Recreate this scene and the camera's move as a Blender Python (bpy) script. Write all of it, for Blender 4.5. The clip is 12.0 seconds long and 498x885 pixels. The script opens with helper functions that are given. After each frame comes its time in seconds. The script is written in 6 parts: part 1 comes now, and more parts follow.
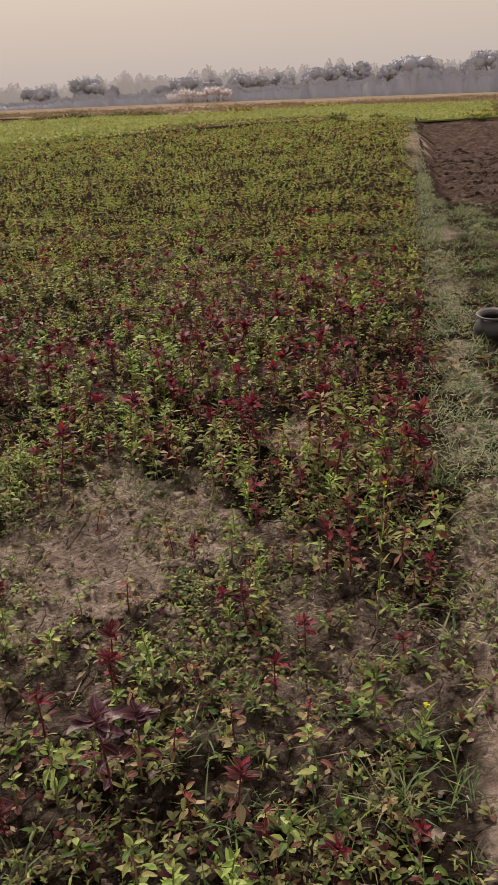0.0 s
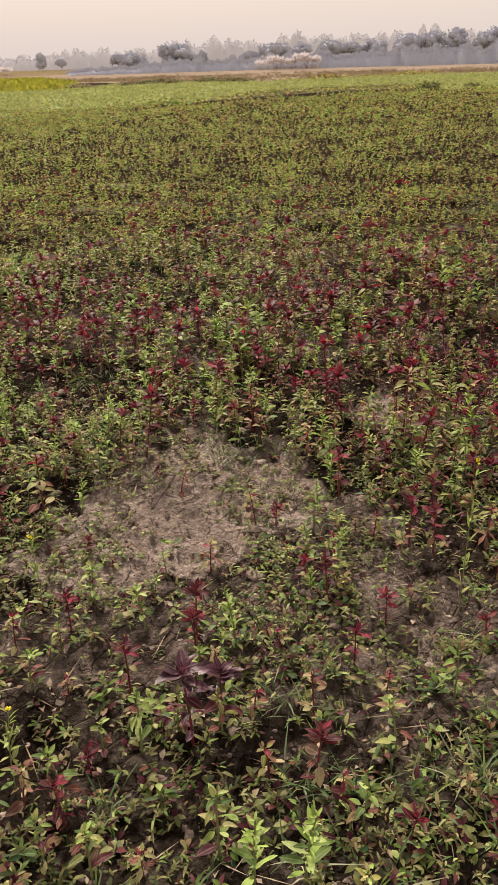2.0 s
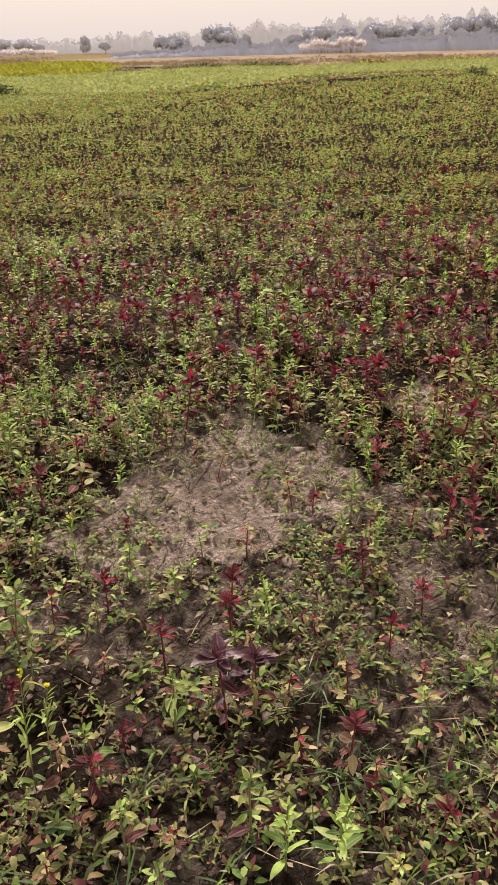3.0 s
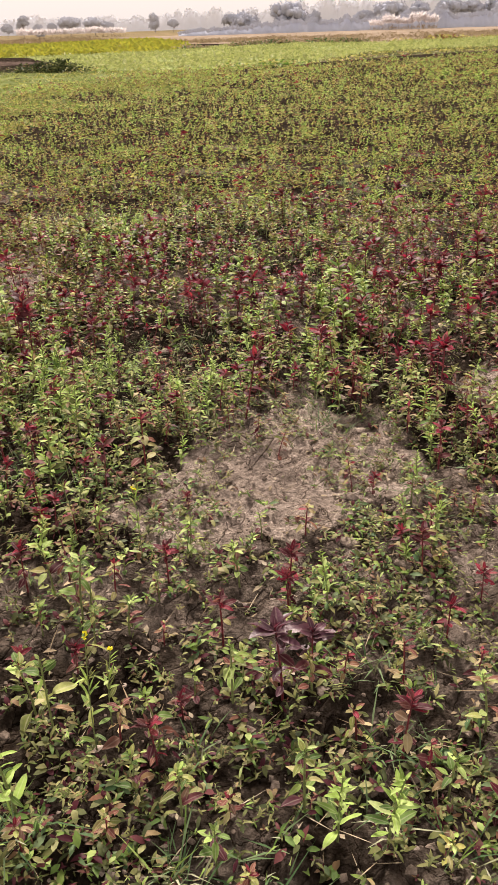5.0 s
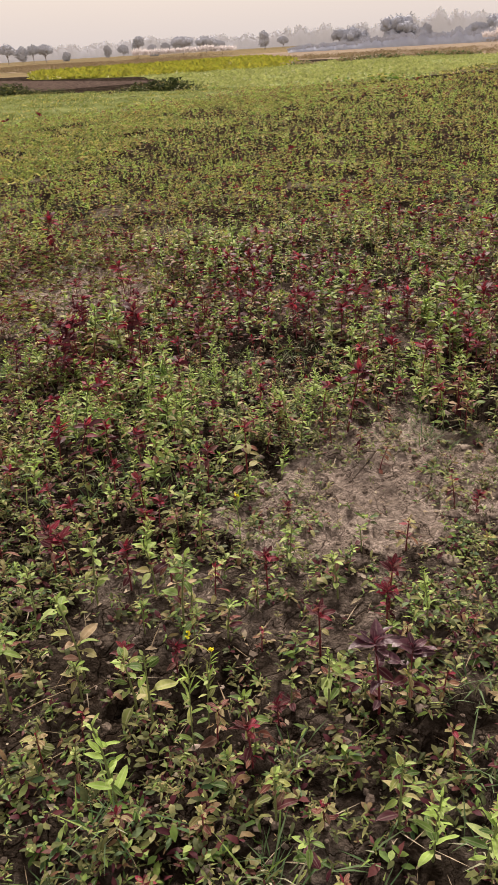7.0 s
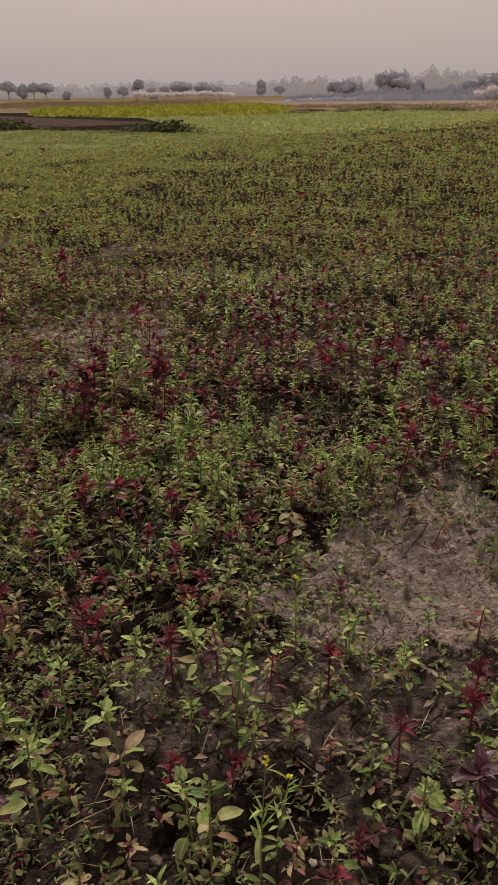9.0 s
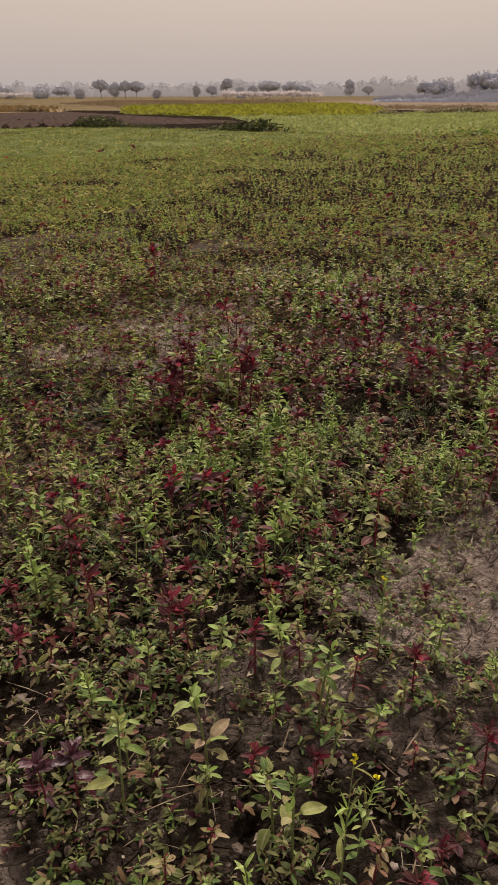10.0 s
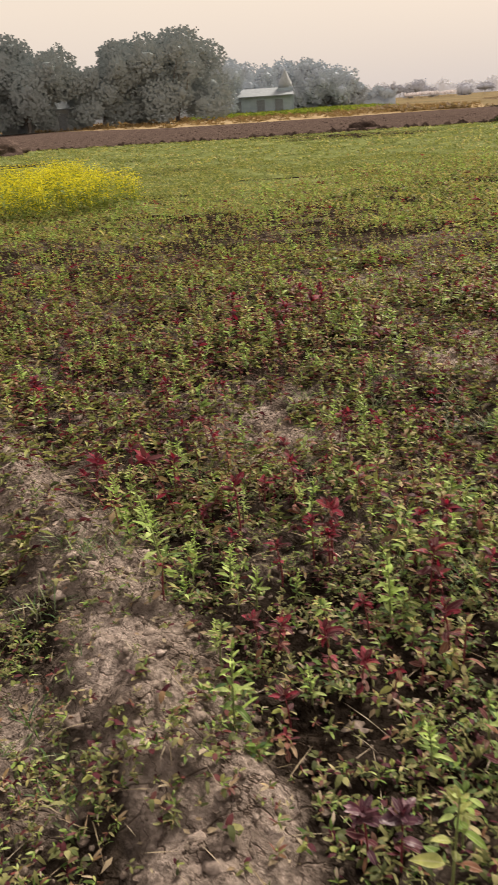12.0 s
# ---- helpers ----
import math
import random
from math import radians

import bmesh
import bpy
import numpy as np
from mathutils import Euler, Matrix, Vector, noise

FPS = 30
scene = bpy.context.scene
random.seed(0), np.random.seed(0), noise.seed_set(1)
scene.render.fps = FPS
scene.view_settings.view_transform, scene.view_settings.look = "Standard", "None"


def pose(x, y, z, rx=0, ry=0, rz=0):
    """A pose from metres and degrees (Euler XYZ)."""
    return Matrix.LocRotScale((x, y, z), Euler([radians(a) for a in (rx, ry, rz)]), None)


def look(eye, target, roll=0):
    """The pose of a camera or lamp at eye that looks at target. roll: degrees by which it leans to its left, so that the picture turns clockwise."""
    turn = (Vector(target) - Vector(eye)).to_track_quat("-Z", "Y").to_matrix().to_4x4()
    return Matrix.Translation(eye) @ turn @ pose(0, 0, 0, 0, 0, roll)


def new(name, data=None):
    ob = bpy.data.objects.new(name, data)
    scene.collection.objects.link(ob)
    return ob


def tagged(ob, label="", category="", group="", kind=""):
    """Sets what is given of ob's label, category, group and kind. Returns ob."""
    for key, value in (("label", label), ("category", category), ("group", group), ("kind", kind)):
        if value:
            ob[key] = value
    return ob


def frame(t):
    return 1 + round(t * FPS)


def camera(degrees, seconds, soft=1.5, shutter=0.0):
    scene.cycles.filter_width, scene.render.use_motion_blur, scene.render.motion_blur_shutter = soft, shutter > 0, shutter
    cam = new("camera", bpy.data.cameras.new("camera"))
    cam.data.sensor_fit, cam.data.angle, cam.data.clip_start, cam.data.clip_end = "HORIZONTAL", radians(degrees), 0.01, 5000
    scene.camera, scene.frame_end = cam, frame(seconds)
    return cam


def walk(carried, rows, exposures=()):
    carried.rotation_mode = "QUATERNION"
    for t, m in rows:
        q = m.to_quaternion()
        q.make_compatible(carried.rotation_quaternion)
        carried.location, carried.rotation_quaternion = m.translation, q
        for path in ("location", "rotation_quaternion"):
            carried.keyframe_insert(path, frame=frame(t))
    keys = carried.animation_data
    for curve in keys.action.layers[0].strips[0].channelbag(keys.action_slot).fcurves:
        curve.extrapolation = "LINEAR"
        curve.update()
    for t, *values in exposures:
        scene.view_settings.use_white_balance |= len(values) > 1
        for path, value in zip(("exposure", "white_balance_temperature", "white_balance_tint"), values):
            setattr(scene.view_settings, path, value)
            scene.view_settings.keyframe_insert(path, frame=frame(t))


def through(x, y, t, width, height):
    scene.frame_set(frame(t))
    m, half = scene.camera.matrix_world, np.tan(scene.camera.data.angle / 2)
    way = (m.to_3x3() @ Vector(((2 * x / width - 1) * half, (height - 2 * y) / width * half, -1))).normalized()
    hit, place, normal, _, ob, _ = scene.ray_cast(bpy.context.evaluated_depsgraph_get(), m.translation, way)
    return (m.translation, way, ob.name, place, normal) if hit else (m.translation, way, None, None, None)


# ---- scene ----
cam = camera(35.7, 12.0, 0.8, 0.12)
PATH = [
    (0, (0.288, 0.149, 1.494), (0.523, 1.954, 0.666), -2.2),
    (0.5, (0.274, 0.144, 1.494), (0.495, 1.948, 0.658), -2.1),
    (1, (0.257, 0.14, 1.492), (0.432, 1.941, 0.642), -2.0),
    (1.5, (0.238, 0.135, 1.491), (0.348, 1.935, 0.626), -2.0),
    (2, (0.226, 0.141, 1.488), (0.278, 1.933, 0.601), -1.7),
    (2.5, (0.218, 0.143, 1.488), (0.22, 1.926, 0.582), -1.7),
    (3, (0.209, 0.142, 1.486), (0.173, 1.921, 0.571), -1.5),
    (5, (0.189, 0.125, 1.48), (0.009, 1.874, 0.527), -1.9),
    (5.5, (0.183, 0.115, 1.477), (-0.058, 1.858, 0.528), -2.5),
    (6, (0.179, 0.112, 1.481), (-0.132, 1.853, 0.546), -3.0),
    (6.5, (0.169, 0.105, 1.482), (-0.197, 1.844, 0.564), -3.0),
    (7, (0.161, 0.097, 1.484), (-0.258, 1.825, 0.57), -3.3),
    (7.5, (0.139, 0.11, 1.472), (-0.311, 1.833, 0.56), -4.0),
    (7.7, (0.096, 0.139, 1.475), (-0.349, 1.866, 0.571), -3.9),
    (9.3, (-0.137, 0.314, 1.465), (-0.526, 2.098, 0.651), -0.0),
    (9.5, (-0.151, 0.299, 1.464), (-0.575, 2.078, 0.652), 0.5),
    (10, (-0.172, 0.281, 1.459), (-0.73, 2.015, 0.634), -0.1),
    (10.5, (-0.177, 0.305, 1.463), (-0.842, 1.999, 0.633), -1.0),
    (11, (-0.171, 0.329, 1.46), (-0.942, 1.967, 0.609), -0.9),
    (11.5, (-0.15, 0.361, 1.451), (-1.133, 1.868, 0.58), -1.9),
    (11.8, (-0.188, 0.4, 1.453), (-1.407, 1.748, 0.618), -3.4),
    (12, (-0.296, 0.436, 1.44), (-1.644, 1.677, 0.638), -3.8),
]
exposure_rows = [(0, 0.12, 6550, 14), (1.0, 0.40, 6550, 14), (2.5, 0.70, 6450, 14), (5.5, 1.05, 6350, 13), (6.6, 0.75, 6350, 13), (7.7, 0.46, 6350, 13), (9.3, -0.26, 6350, 17), (10.5, 0.15, 6450, 14), (11.0, 0.05, 6450, 14), (11.5, 0.54, 6400, 11), (12, 0.6, 6500, 11)]
walk(cam, [(t, look(eye, target, roll)) for t, eye, target, roll in PATH], exposure_rows)

# ---- light: a hazy late-afternoon sky, the sun ahead of the camera behind the haze ----
SUN_AZ, SUN_EL = -12.0, 42.0
world = bpy.data.worlds.new("hazy_sky")
scene.world = world
world.use_nodes = True
wt = world.node_tree
wt.nodes.clear()
sky = wt.nodes.new("ShaderNodeTexSky")
sky.sky_type, sky.sun_disc = 'NISHITA', False
sky.sun_elevation, sky.sun_rotation = radians(SUN_EL), radians(SUN_AZ)
sky.air_density, sky.dust_density, sky.ozone_density = 1.2, 6.0, 1.0
bg_sky, bg_haze = wt.nodes.new("ShaderNodeBackground"), wt.nodes.new("ShaderNodeBackground")
bg_sky.inputs[1].default_value = 0.10
bg_haze.inputs[1].default_value = 1.0
# the haze is greyer along the horizon and warmer above it
coord, sep, lift = wt.nodes.new("ShaderNodeTexCoord"), wt.nodes.new("ShaderNodeSeparateXYZ"), wt.nodes.new("ShaderNodeValToRGB")
el = lift.color_ramp.elements
el.new(0.5)
for k, (p, c) in zip(el, ((0.0, (0.51, 0.45, 0.415)), (0.11, (0.615, 0.52, 0.428)), (1.0, (0.54, 0.46, 0.42)))):
    k.position, k.color = p, (*c, 1)
wt.links.new(coord.outputs["Generated"], sep.inputs[0])
wt.links.new(sep.outputs[2], lift.inputs[0])
wt.links.new(lift.outputs[0], bg_haze.inputs[0])
mixw, outw = wt.nodes.new("ShaderNodeMixShader"), wt.nodes.new("ShaderNodeOutputWorld")
mixw.inputs[0].default_value = 0.92
wt.links.new(sky.outputs[0], bg_sky.inputs[0])
wt.links.new(bg_sky.outputs[0], mixw.inputs[1])
wt.links.new(bg_haze.outputs[0], mixw.inputs[2])
wt.links.new(mixw.outputs[0], outw.inputs[0])
sun_data = bpy.data.lights.new("sun", "SUN")
sun_data.energy, sun_data.angle, sun_data.color = 5.0, radians(14), (1.0, 0.88, 0.74)
sun = new("sun", sun_data)
a, e = radians(SUN_AZ), radians(SUN_EL)
sun.matrix_world = look((math.sin(a) * 50, math.cos(a) * 50, math.tan(e) * 50), (0, 0, 0))


# ---- materials ----
def nodes(name):
    m = bpy.data.materials.new(name)
    m.use_nodes = True
    t = m.node_tree
    return m, t, t.nodes["Principled BSDF"], t.nodes["Material Output"]


def ramp(t, stops, source):
    r = t.nodes.new("ShaderNodeValToRGB")
    el = r.color_ramp.elements
    while len(el) < len(stops):
        el.new(0.5)
    for k, (p, c) in zip(el, stops):
        k.position, k.color = p, (*c, 1)
    t.links.new(source, r.inputs[0])
    return r.outputs[0]


def noise_of(t, scale, detail=4.0, rough=0.55):
    n = t.nodes.new("ShaderNodeTexNoise")
    n.inputs["Scale"].default_value, n.inputs["Detail"].default_value, n.inputs["Roughness"].default_value = scale, detail, rough
    g = t.nodes.new("ShaderNodeNewGeometry")
    t.links.new(g.outputs["Position"], n.inputs["Vector"])
    return n.outputs["Fac"]


def mix_rgb(t, a, b, fac, mode="MIX"):
    n = t.nodes.new("ShaderNodeMix")
    n.data_type, n.blend_type = "RGBA", mode
    for s, v in ((0, fac), (6, a), (7, b)):
        if hasattr(v, "is_output"):
            t.links.new(v, n.inputs[s])
        else:
            n.inputs[s].default_value = v if s == 0 else (*v, 1)
    return n.outputs[2]


def bump_of(t, p, height, strength, distance):
    b = t.nodes.new("ShaderNodeBump")
    b.inputs["Strength"].default_value, b.inputs["Distance"].default_value = strength, distance
    t.links.new(height, b.inputs["Height"])
    t.links.new(b.outputs[0], p.inputs["Normal"])


def leaf_material(name, stops, rough=0.48, through=0.36, spots=0.5, spec=0.08, ribs=0.0, glow=(1.1, 1.15, 0.85)):
    """Leaf tissue: hue varies leaf by leaf, fine blotches, a paler midrib and margin on the larger blades, light comes through."""
    m, t, p, out = nodes(name)
    geo, info = t.nodes.new("ShaderNodeNewGeometry"), t.nodes.new("ShaderNodeObjectInfo")
    add, frac = t.nodes.new("ShaderNodeMath"), t.nodes.new("ShaderNodeMath")
    add.operation, frac.operation = "ADD", "FRACT"
    t.links.new(geo.outputs["Random Per Island"], add.inputs[0])
    t.links.new(info.outputs["Random"], add.inputs[1])
    t.links.new(add.outputs[0], frac.inputs[0])
    col = ramp(t, stops, frac.outputs[0])
    blot = ramp(t, [(0.32, (0.55, 0.52, 0.48)), (0.5, (0.95, 0.95, 0.95)), (0.68, (1.35, 1.28, 1.15))], noise_of(t, 70, 5))
    col = mix_rgb(t, col, blot, spots, "MULTIPLY")
    height = noise_of(t, 160, 2)
    if ribs:
        at, parts = t.nodes.new("ShaderNodeAttribute"), t.nodes.new("ShaderNodeSeparateXYZ")
        at.attribute_name = "blade"
        t.links.new(at.outputs["Vector"], parts.inputs[0])
        pale = mix_rgb(t, col, (0.62, 0.55, 0.44), 0.45)
        rib = ramp(t, [(0.80, (0, 0, 0)), (0.95, (1, 1, 1))], parts.outputs[0])
        rim = ramp(t, [(0.0, (0, 0, 0)), (0.55, (0, 0, 0)), (0.95, (1, 1, 1))], parts.outputs[1])
        both = mix_rgb(t, rib, mix_rgb(t, (0, 0, 0), rim, noise_of(t, 45, 3)), 1.0, "LIGHTEN")
        keep = mix_rgb(t, (0, 0, 0), both, ribs)
        col = mix_rgb(t, col, pale, keep)
        vein, fold = t.nodes.new("ShaderNodeMath"), t.nodes.new("ShaderNodeMath")
        vein.operation, vein.inputs[1].default_value = "MULTIPLY", 44.0
        fold.operation = "SINE"
        t.links.new(parts.outputs[2], vein.inputs[0])
        t.links.new(vein.outputs[0], fold.inputs[0])
        lift = t.nodes.new("ShaderNodeMath")
        lift.operation, lift.inputs[1].default_value = "MULTIPLY_ADD", 0.10
        t.links.new(fold.outputs[0], lift.inputs[0])
        t.links.new(height, lift.inputs[2])
        height = lift.outputs[0]
    t.links.new(col, p.inputs["Base Color"])
    p.inputs["Roughness"].default_value, p.inputs["Specular IOR Level"].default_value = rough, spec
    bump_of(t, p, height, 0.35, 0.003)
    if not through:
        return m
    tr, mx = t.nodes.new("ShaderNodeBsdfTranslucent"), t.nodes.new("ShaderNodeMixShader")
    t.links.new(mix_rgb(t, col, glow, 1.0, "MULTIPLY"), tr.inputs["Color"])
    mx.inputs[0].default_value = through
    t.links.new(p.outputs[0], mx.inputs[1])
    t.links.new(tr.outputs[0], mx.inputs[2])
    t.links.new(mx.outputs[0], out.inputs[0])
    return m


def earth_material(name, dark, mid, pale, big=1.3, fine=38.0, cracks=0.0, relief=0.02):
    """Soil: broad drying stains, crumbs, and where asked a net of drying cracks."""
    m, t, p, out = nodes(name)
    col = ramp(t, [(0.30, dark), (0.5, mid), (0.72, pale)], noise_of(t, big, 6, 0.62))
    col = mix_rgb(t, col, ramp(t, [(0.3, (0.55, 0.53, 0.5)), (0.7, (1.3, 1.28, 1.25))], noise_of(t, fine, 5, 0.6)), 0.7, "MULTIPLY")
    hgt = noise_of(t, fine, 6, 0.65)
    if cracks:
        v = t.nodes.new("ShaderNodeTexVoronoi")
        v.feature = "DISTANCE_TO_EDGE"
        v.inputs["Scale"].default_value = cracks
        g = t.nodes.new("ShaderNodeNewGeometry")
        warp = mix_rgb(t, g.outputs["Position"], ramp(t, [(0, (0, 0, 0)), (1, (1, 1, 1))], noise_of(t, cracks * 1.3, 4)), 0.10, "ADD")
        t.links.new(warp, v.inputs["Vector"])
        line = ramp(t, [(0.0, (0.34, 0.31, 0.28)), (0.02, (1, 1, 1))], v.outputs["Distance"])
        patch = ramp(t, [(0.48, (0, 0, 0)), (0.66, (1, 1, 1))], noise_of(t, 2.3, 3))
        col = mix_rgb(t, col, mix_rgb(t, (1, 1, 1), line, patch), 1.0, "MULTIPLY")
        mul = t.nodes.new("ShaderNodeMath")
        mul.operation = "MULTIPLY"
        t.links.new(hgt, mul.inputs[0])
        t.links.new(line, mul.inputs[1])
        hgt = mul.outputs[0]
    t.links.new(col, p.inputs["Base Color"])
    p.inputs["Roughness"].default_value, p.inputs["Specular IOR Level"].default_value = 0.95, 0.0
    bump_of(t, p, hgt, 1.0, relief)
    return m


def plain_material(name, colour, rough=0.8, vary=0.3, scale=6.0, relief=0.004, metal=0.0):
    m, t, p, out = nodes(name)
    f = noise_of(t, scale, 6, 0.6)
    lo, hi = [c * (1 - vary) for c in colour], [c * (1 + vary) for c in colour]
    t.links.new(ramp(t, [(0.3, lo), (0.7, hi)], f), p.inputs["Base Color"])
    p.inputs["Roughness"].default_value, p.inputs["Metallic"].default_value = rough, metal
    bump_of(t, p, noise_of(t, scale * 7, 4), 0.5, relief)
    return m


def soil_material():
    """Damp crumbly soil, darkened further for plant shade, that dries to a pale cracked crust where the ground is dry.
    """
    m, t, p, out = nodes("silty_soil")
    # soil tone taken extra dark to stand in for shade between plants
    damp_and_shade = ramp(t, [(0.3, (0.022, 0.017, 0.014)), (0.5, (0.056, 0.044, 0.035)), (0.72, (0.15, 0.12, 0.098))], noise_of(t, 2.2, 7, 0.65))
    crust = ramp(t, [(0.3, (0.22, 0.176, 0.15)), (0.5, (0.45, 0.37, 0.32)), (0.68, (0.66, 0.555, 0.495))], noise_of(t, 4.5, 7, 0.65))
    at = t.nodes.new("ShaderNodeAttribute")
    at.attribute_name = "dryness"
    edge = t.nodes.new("ShaderNodeMath")
    edge.operation, edge.inputs[2].default_value = "MULTIPLY_ADD", -0.35
    t.links.new(noise_of(t, 7.0, 7, 0.7), edge.inputs[0])
    edge.inputs[1].default_value = 0.7
    both = t.nodes.new("ShaderNodeMath")
    both.operation = "ADD"
    t.links.new(edge.outputs[0], both.inputs[0])
    t.links.new(at.outputs["Fac"], both.inputs[1])
    dry = ramp(t, [(0.28, (0, 0, 0)), (0.62, (1, 1, 1))], both.outputs[0])
    col = mix_rgb(t, damp_and_shade, crust, dry)
    col = mix_rgb(t, col, ramp(t, [(0.32, (0.42, 0.40, 0.38)), (0.66, (1.35, 1.33, 1.3))], noise_of(t, 46, 6, 0.65)), 0.8, "MULTIPLY")
    # crumbs a centimetre or two across, shade in their crevices painted into the colour
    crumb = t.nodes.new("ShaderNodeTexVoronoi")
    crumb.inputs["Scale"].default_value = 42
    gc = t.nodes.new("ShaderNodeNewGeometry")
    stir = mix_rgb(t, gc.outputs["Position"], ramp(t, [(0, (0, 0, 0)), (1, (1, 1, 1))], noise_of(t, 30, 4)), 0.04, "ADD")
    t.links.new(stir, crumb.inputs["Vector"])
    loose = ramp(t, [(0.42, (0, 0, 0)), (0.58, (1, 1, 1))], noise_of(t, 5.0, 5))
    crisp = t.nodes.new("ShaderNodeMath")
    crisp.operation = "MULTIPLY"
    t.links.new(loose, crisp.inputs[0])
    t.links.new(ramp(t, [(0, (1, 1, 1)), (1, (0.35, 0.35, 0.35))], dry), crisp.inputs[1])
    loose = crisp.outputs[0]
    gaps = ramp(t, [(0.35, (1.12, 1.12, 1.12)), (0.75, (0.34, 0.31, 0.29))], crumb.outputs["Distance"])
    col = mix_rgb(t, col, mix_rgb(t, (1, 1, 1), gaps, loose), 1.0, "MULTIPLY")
    v = t.nodes.new("ShaderNodeTexVoronoi")
    v.feature = "DISTANCE_TO_EDGE"
    v.inputs["Scale"].default_value = 10
    g = t.nodes.new("ShaderNodeNewGeometry")
    warp = mix_rgb(t, g.outputs["Position"], ramp(t, [(0, (0, 0, 0)), (1, (1, 1, 1))], noise_of(t, 13, 4)), 0.12, "ADD")
    t.links.new(warp, v.inputs["Vector"])
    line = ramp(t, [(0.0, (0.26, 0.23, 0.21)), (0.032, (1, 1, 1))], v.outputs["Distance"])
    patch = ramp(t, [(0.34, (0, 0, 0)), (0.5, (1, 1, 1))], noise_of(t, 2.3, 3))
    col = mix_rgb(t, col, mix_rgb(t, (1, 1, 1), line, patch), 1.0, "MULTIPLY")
    mul = t.nodes.new("ShaderNodeMath")
    mul.operation = "MULTIPLY"
    rise = mix_rgb(t, ramp(t, [(0.2, (0, 0, 0)), (0.8, (1, 1, 1))], noise_of(t, 34, 7, 0.7)), gaps, loose, "MULTIPLY")
    t.links.new(rise, mul.inputs[0])
    t.links.new(line, mul.inputs[1])
    t.links.new(col, p.inputs["Base Color"])
    p.inputs["Roughness"].default_value, p.inputs["Specular IOR Level"].default_value = 0.95, 0.0
    bump_of(t, p, mul.outputs[0], 1.0, 0.09)
    return m


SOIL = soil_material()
PLOUGHED = earth_material("fresh_ploughed_soil", (0.045, 0.034, 0.029), (0.09, 0.067, 0.058), (0.165, 0.127, 0.11), big=3.2, fine=17.0, relief=0.09)
FAR_LAND = earth_material("far_farmland", (0.123, 0.107, 0.0656), (0.172, 0.139, 0.082), (0.221, 0.172, 0.107), big=0.05, fine=0.6, relief=0.05)
LOW_GREEN = earth_material("seedling_turf", (0.08, 0.096, 0.037), (0.13, 0.155, 0.058), (0.185, 0.205, 0.085), big=0.6, fine=6.0, relief=0.05)
PALE_GREEN = earth_material("pale_crop_floor", (0.155, 0.19, 0.072), (0.22, 0.262, 0.1), (0.28, 0.325, 0.145), big=0.5, fine=4.0, relief=0.06)
RIPE = earth_material("ripe_grass_floor", (0.19, 0.15, 0.115), (0.235, 0.19, 0.147), (0.285, 0.235, 0.185), big=0.12, fine=1.6, relief=0.1)
STRAW_FLOOR = earth_material("straw_stubble_floor", (0.197, 0.148, 0.082), (0.295, 0.23, 0.139), (0.369, 0.295, 0.189), big=0.3, fine=2.5, relief=0.06)
FALLOW = earth_material("fallow_strip_soil", (0.075, 0.064, 0.042), (0.115, 0.098, 0.062), (0.155, 0.13, 0.088), big=1.2, fine=6.0, relief=0.05)
YELLOW_FLOOR = earth_material("mustard_floor", (0.15, 0.17, 0.05), (0.2, 0.22, 0.06), (0.26, 0.275, 0.075), big=0.25, fine=2.5, relief=0.06)

M_RED = leaf_material("leaf_red", [(0, (0.07, 0.010, 0.018)), (0.4, (0.155, 0.016, 0.033)), (0.75, (0.265, 0.028, 0.056)), (1, (0.21, 0.056, 0.056))], 0.5, 0.42, 0.35, 0.10, 0.25, (1.4, 0.8, 0.9))
M_MAROON = leaf_material("leaf_maroon", [(0, (0.0495, 0.0132, 0.0198)), (0.5, (0.088, 0.0231, 0.033)), (0.8, (0.132, 0.0495, 0.0484)), (1, (0.132, 0.088, 0.055))], 0.5, 0.38, 0.4, 0.10, 0.3, (1.4, 0.85, 0.9))
M_PURPLE = leaf_material("leaf_purple", [(0, (0.045, 0.018, 0.03)), (0.6, (0.075, 0.03, 0.048)), (1, (0.125, 0.055, 0.075))], 0.42, 0.26, 0.35, 0.3, 0.3, (1.7, 0.6, 0.8))
M_BRONZE = leaf_material("leaf_bronze", [(0, (0.156, 0.0477, 0.0449)), (0.3, (0.23, 0.0983, 0.073)), (0.6, (0.243, 0.218, 0.0842)), (0.85, (0.378, 0.351, 0.168)), (1, (0.419, 0.295, 0.197))], 0.5, 0.36, 0.5, 0.08, 0.5)
M_GREEN = leaf_material("leaf_green", [(0, (0.0689, 0.121, 0.0336)), (0.4, (0.133, 0.211, 0.0521)), (0.75, (0.235, 0.331, 0.0826)), (1, (0.388, 0.466, 0.184))], 0.5, 0.38, 0.5, 0.08, 0.4)
M_LIME = leaf_material("leaf_lime", [(0, (0.196, 0.304, 0.0612)), (0.5, (0.312, 0.45, 0.0997)), (1, (0.467, 0.583, 0.214))], 0.5, 0.4, 0.4, 0.08, 0.4)
M_OLIVE = leaf_material("leaf_olive", [(0, (0.109, 0.111, 0.0394)), (0.3, (0.257, 0.255, 0.0718)), (0.6, (0.389, 0.372, 0.107)), (0.85, (0.529, 0.476, 0.207)), (1, (0.318, 0.18, 0.1))])
M_SAGE = leaf_material("leaf_sage", [(0, (0.0871, 0.111, 0.0367)), (0.35, (0.183, 0.205, 0.0612)), (0.65, (0.27, 0.30, 0.085)), (0.88, (0.36, 0.385, 0.14)), (1, (0.29, 0.30, 0.085))], 0.5, 0.38, 0.5, 0.08, 0.5)
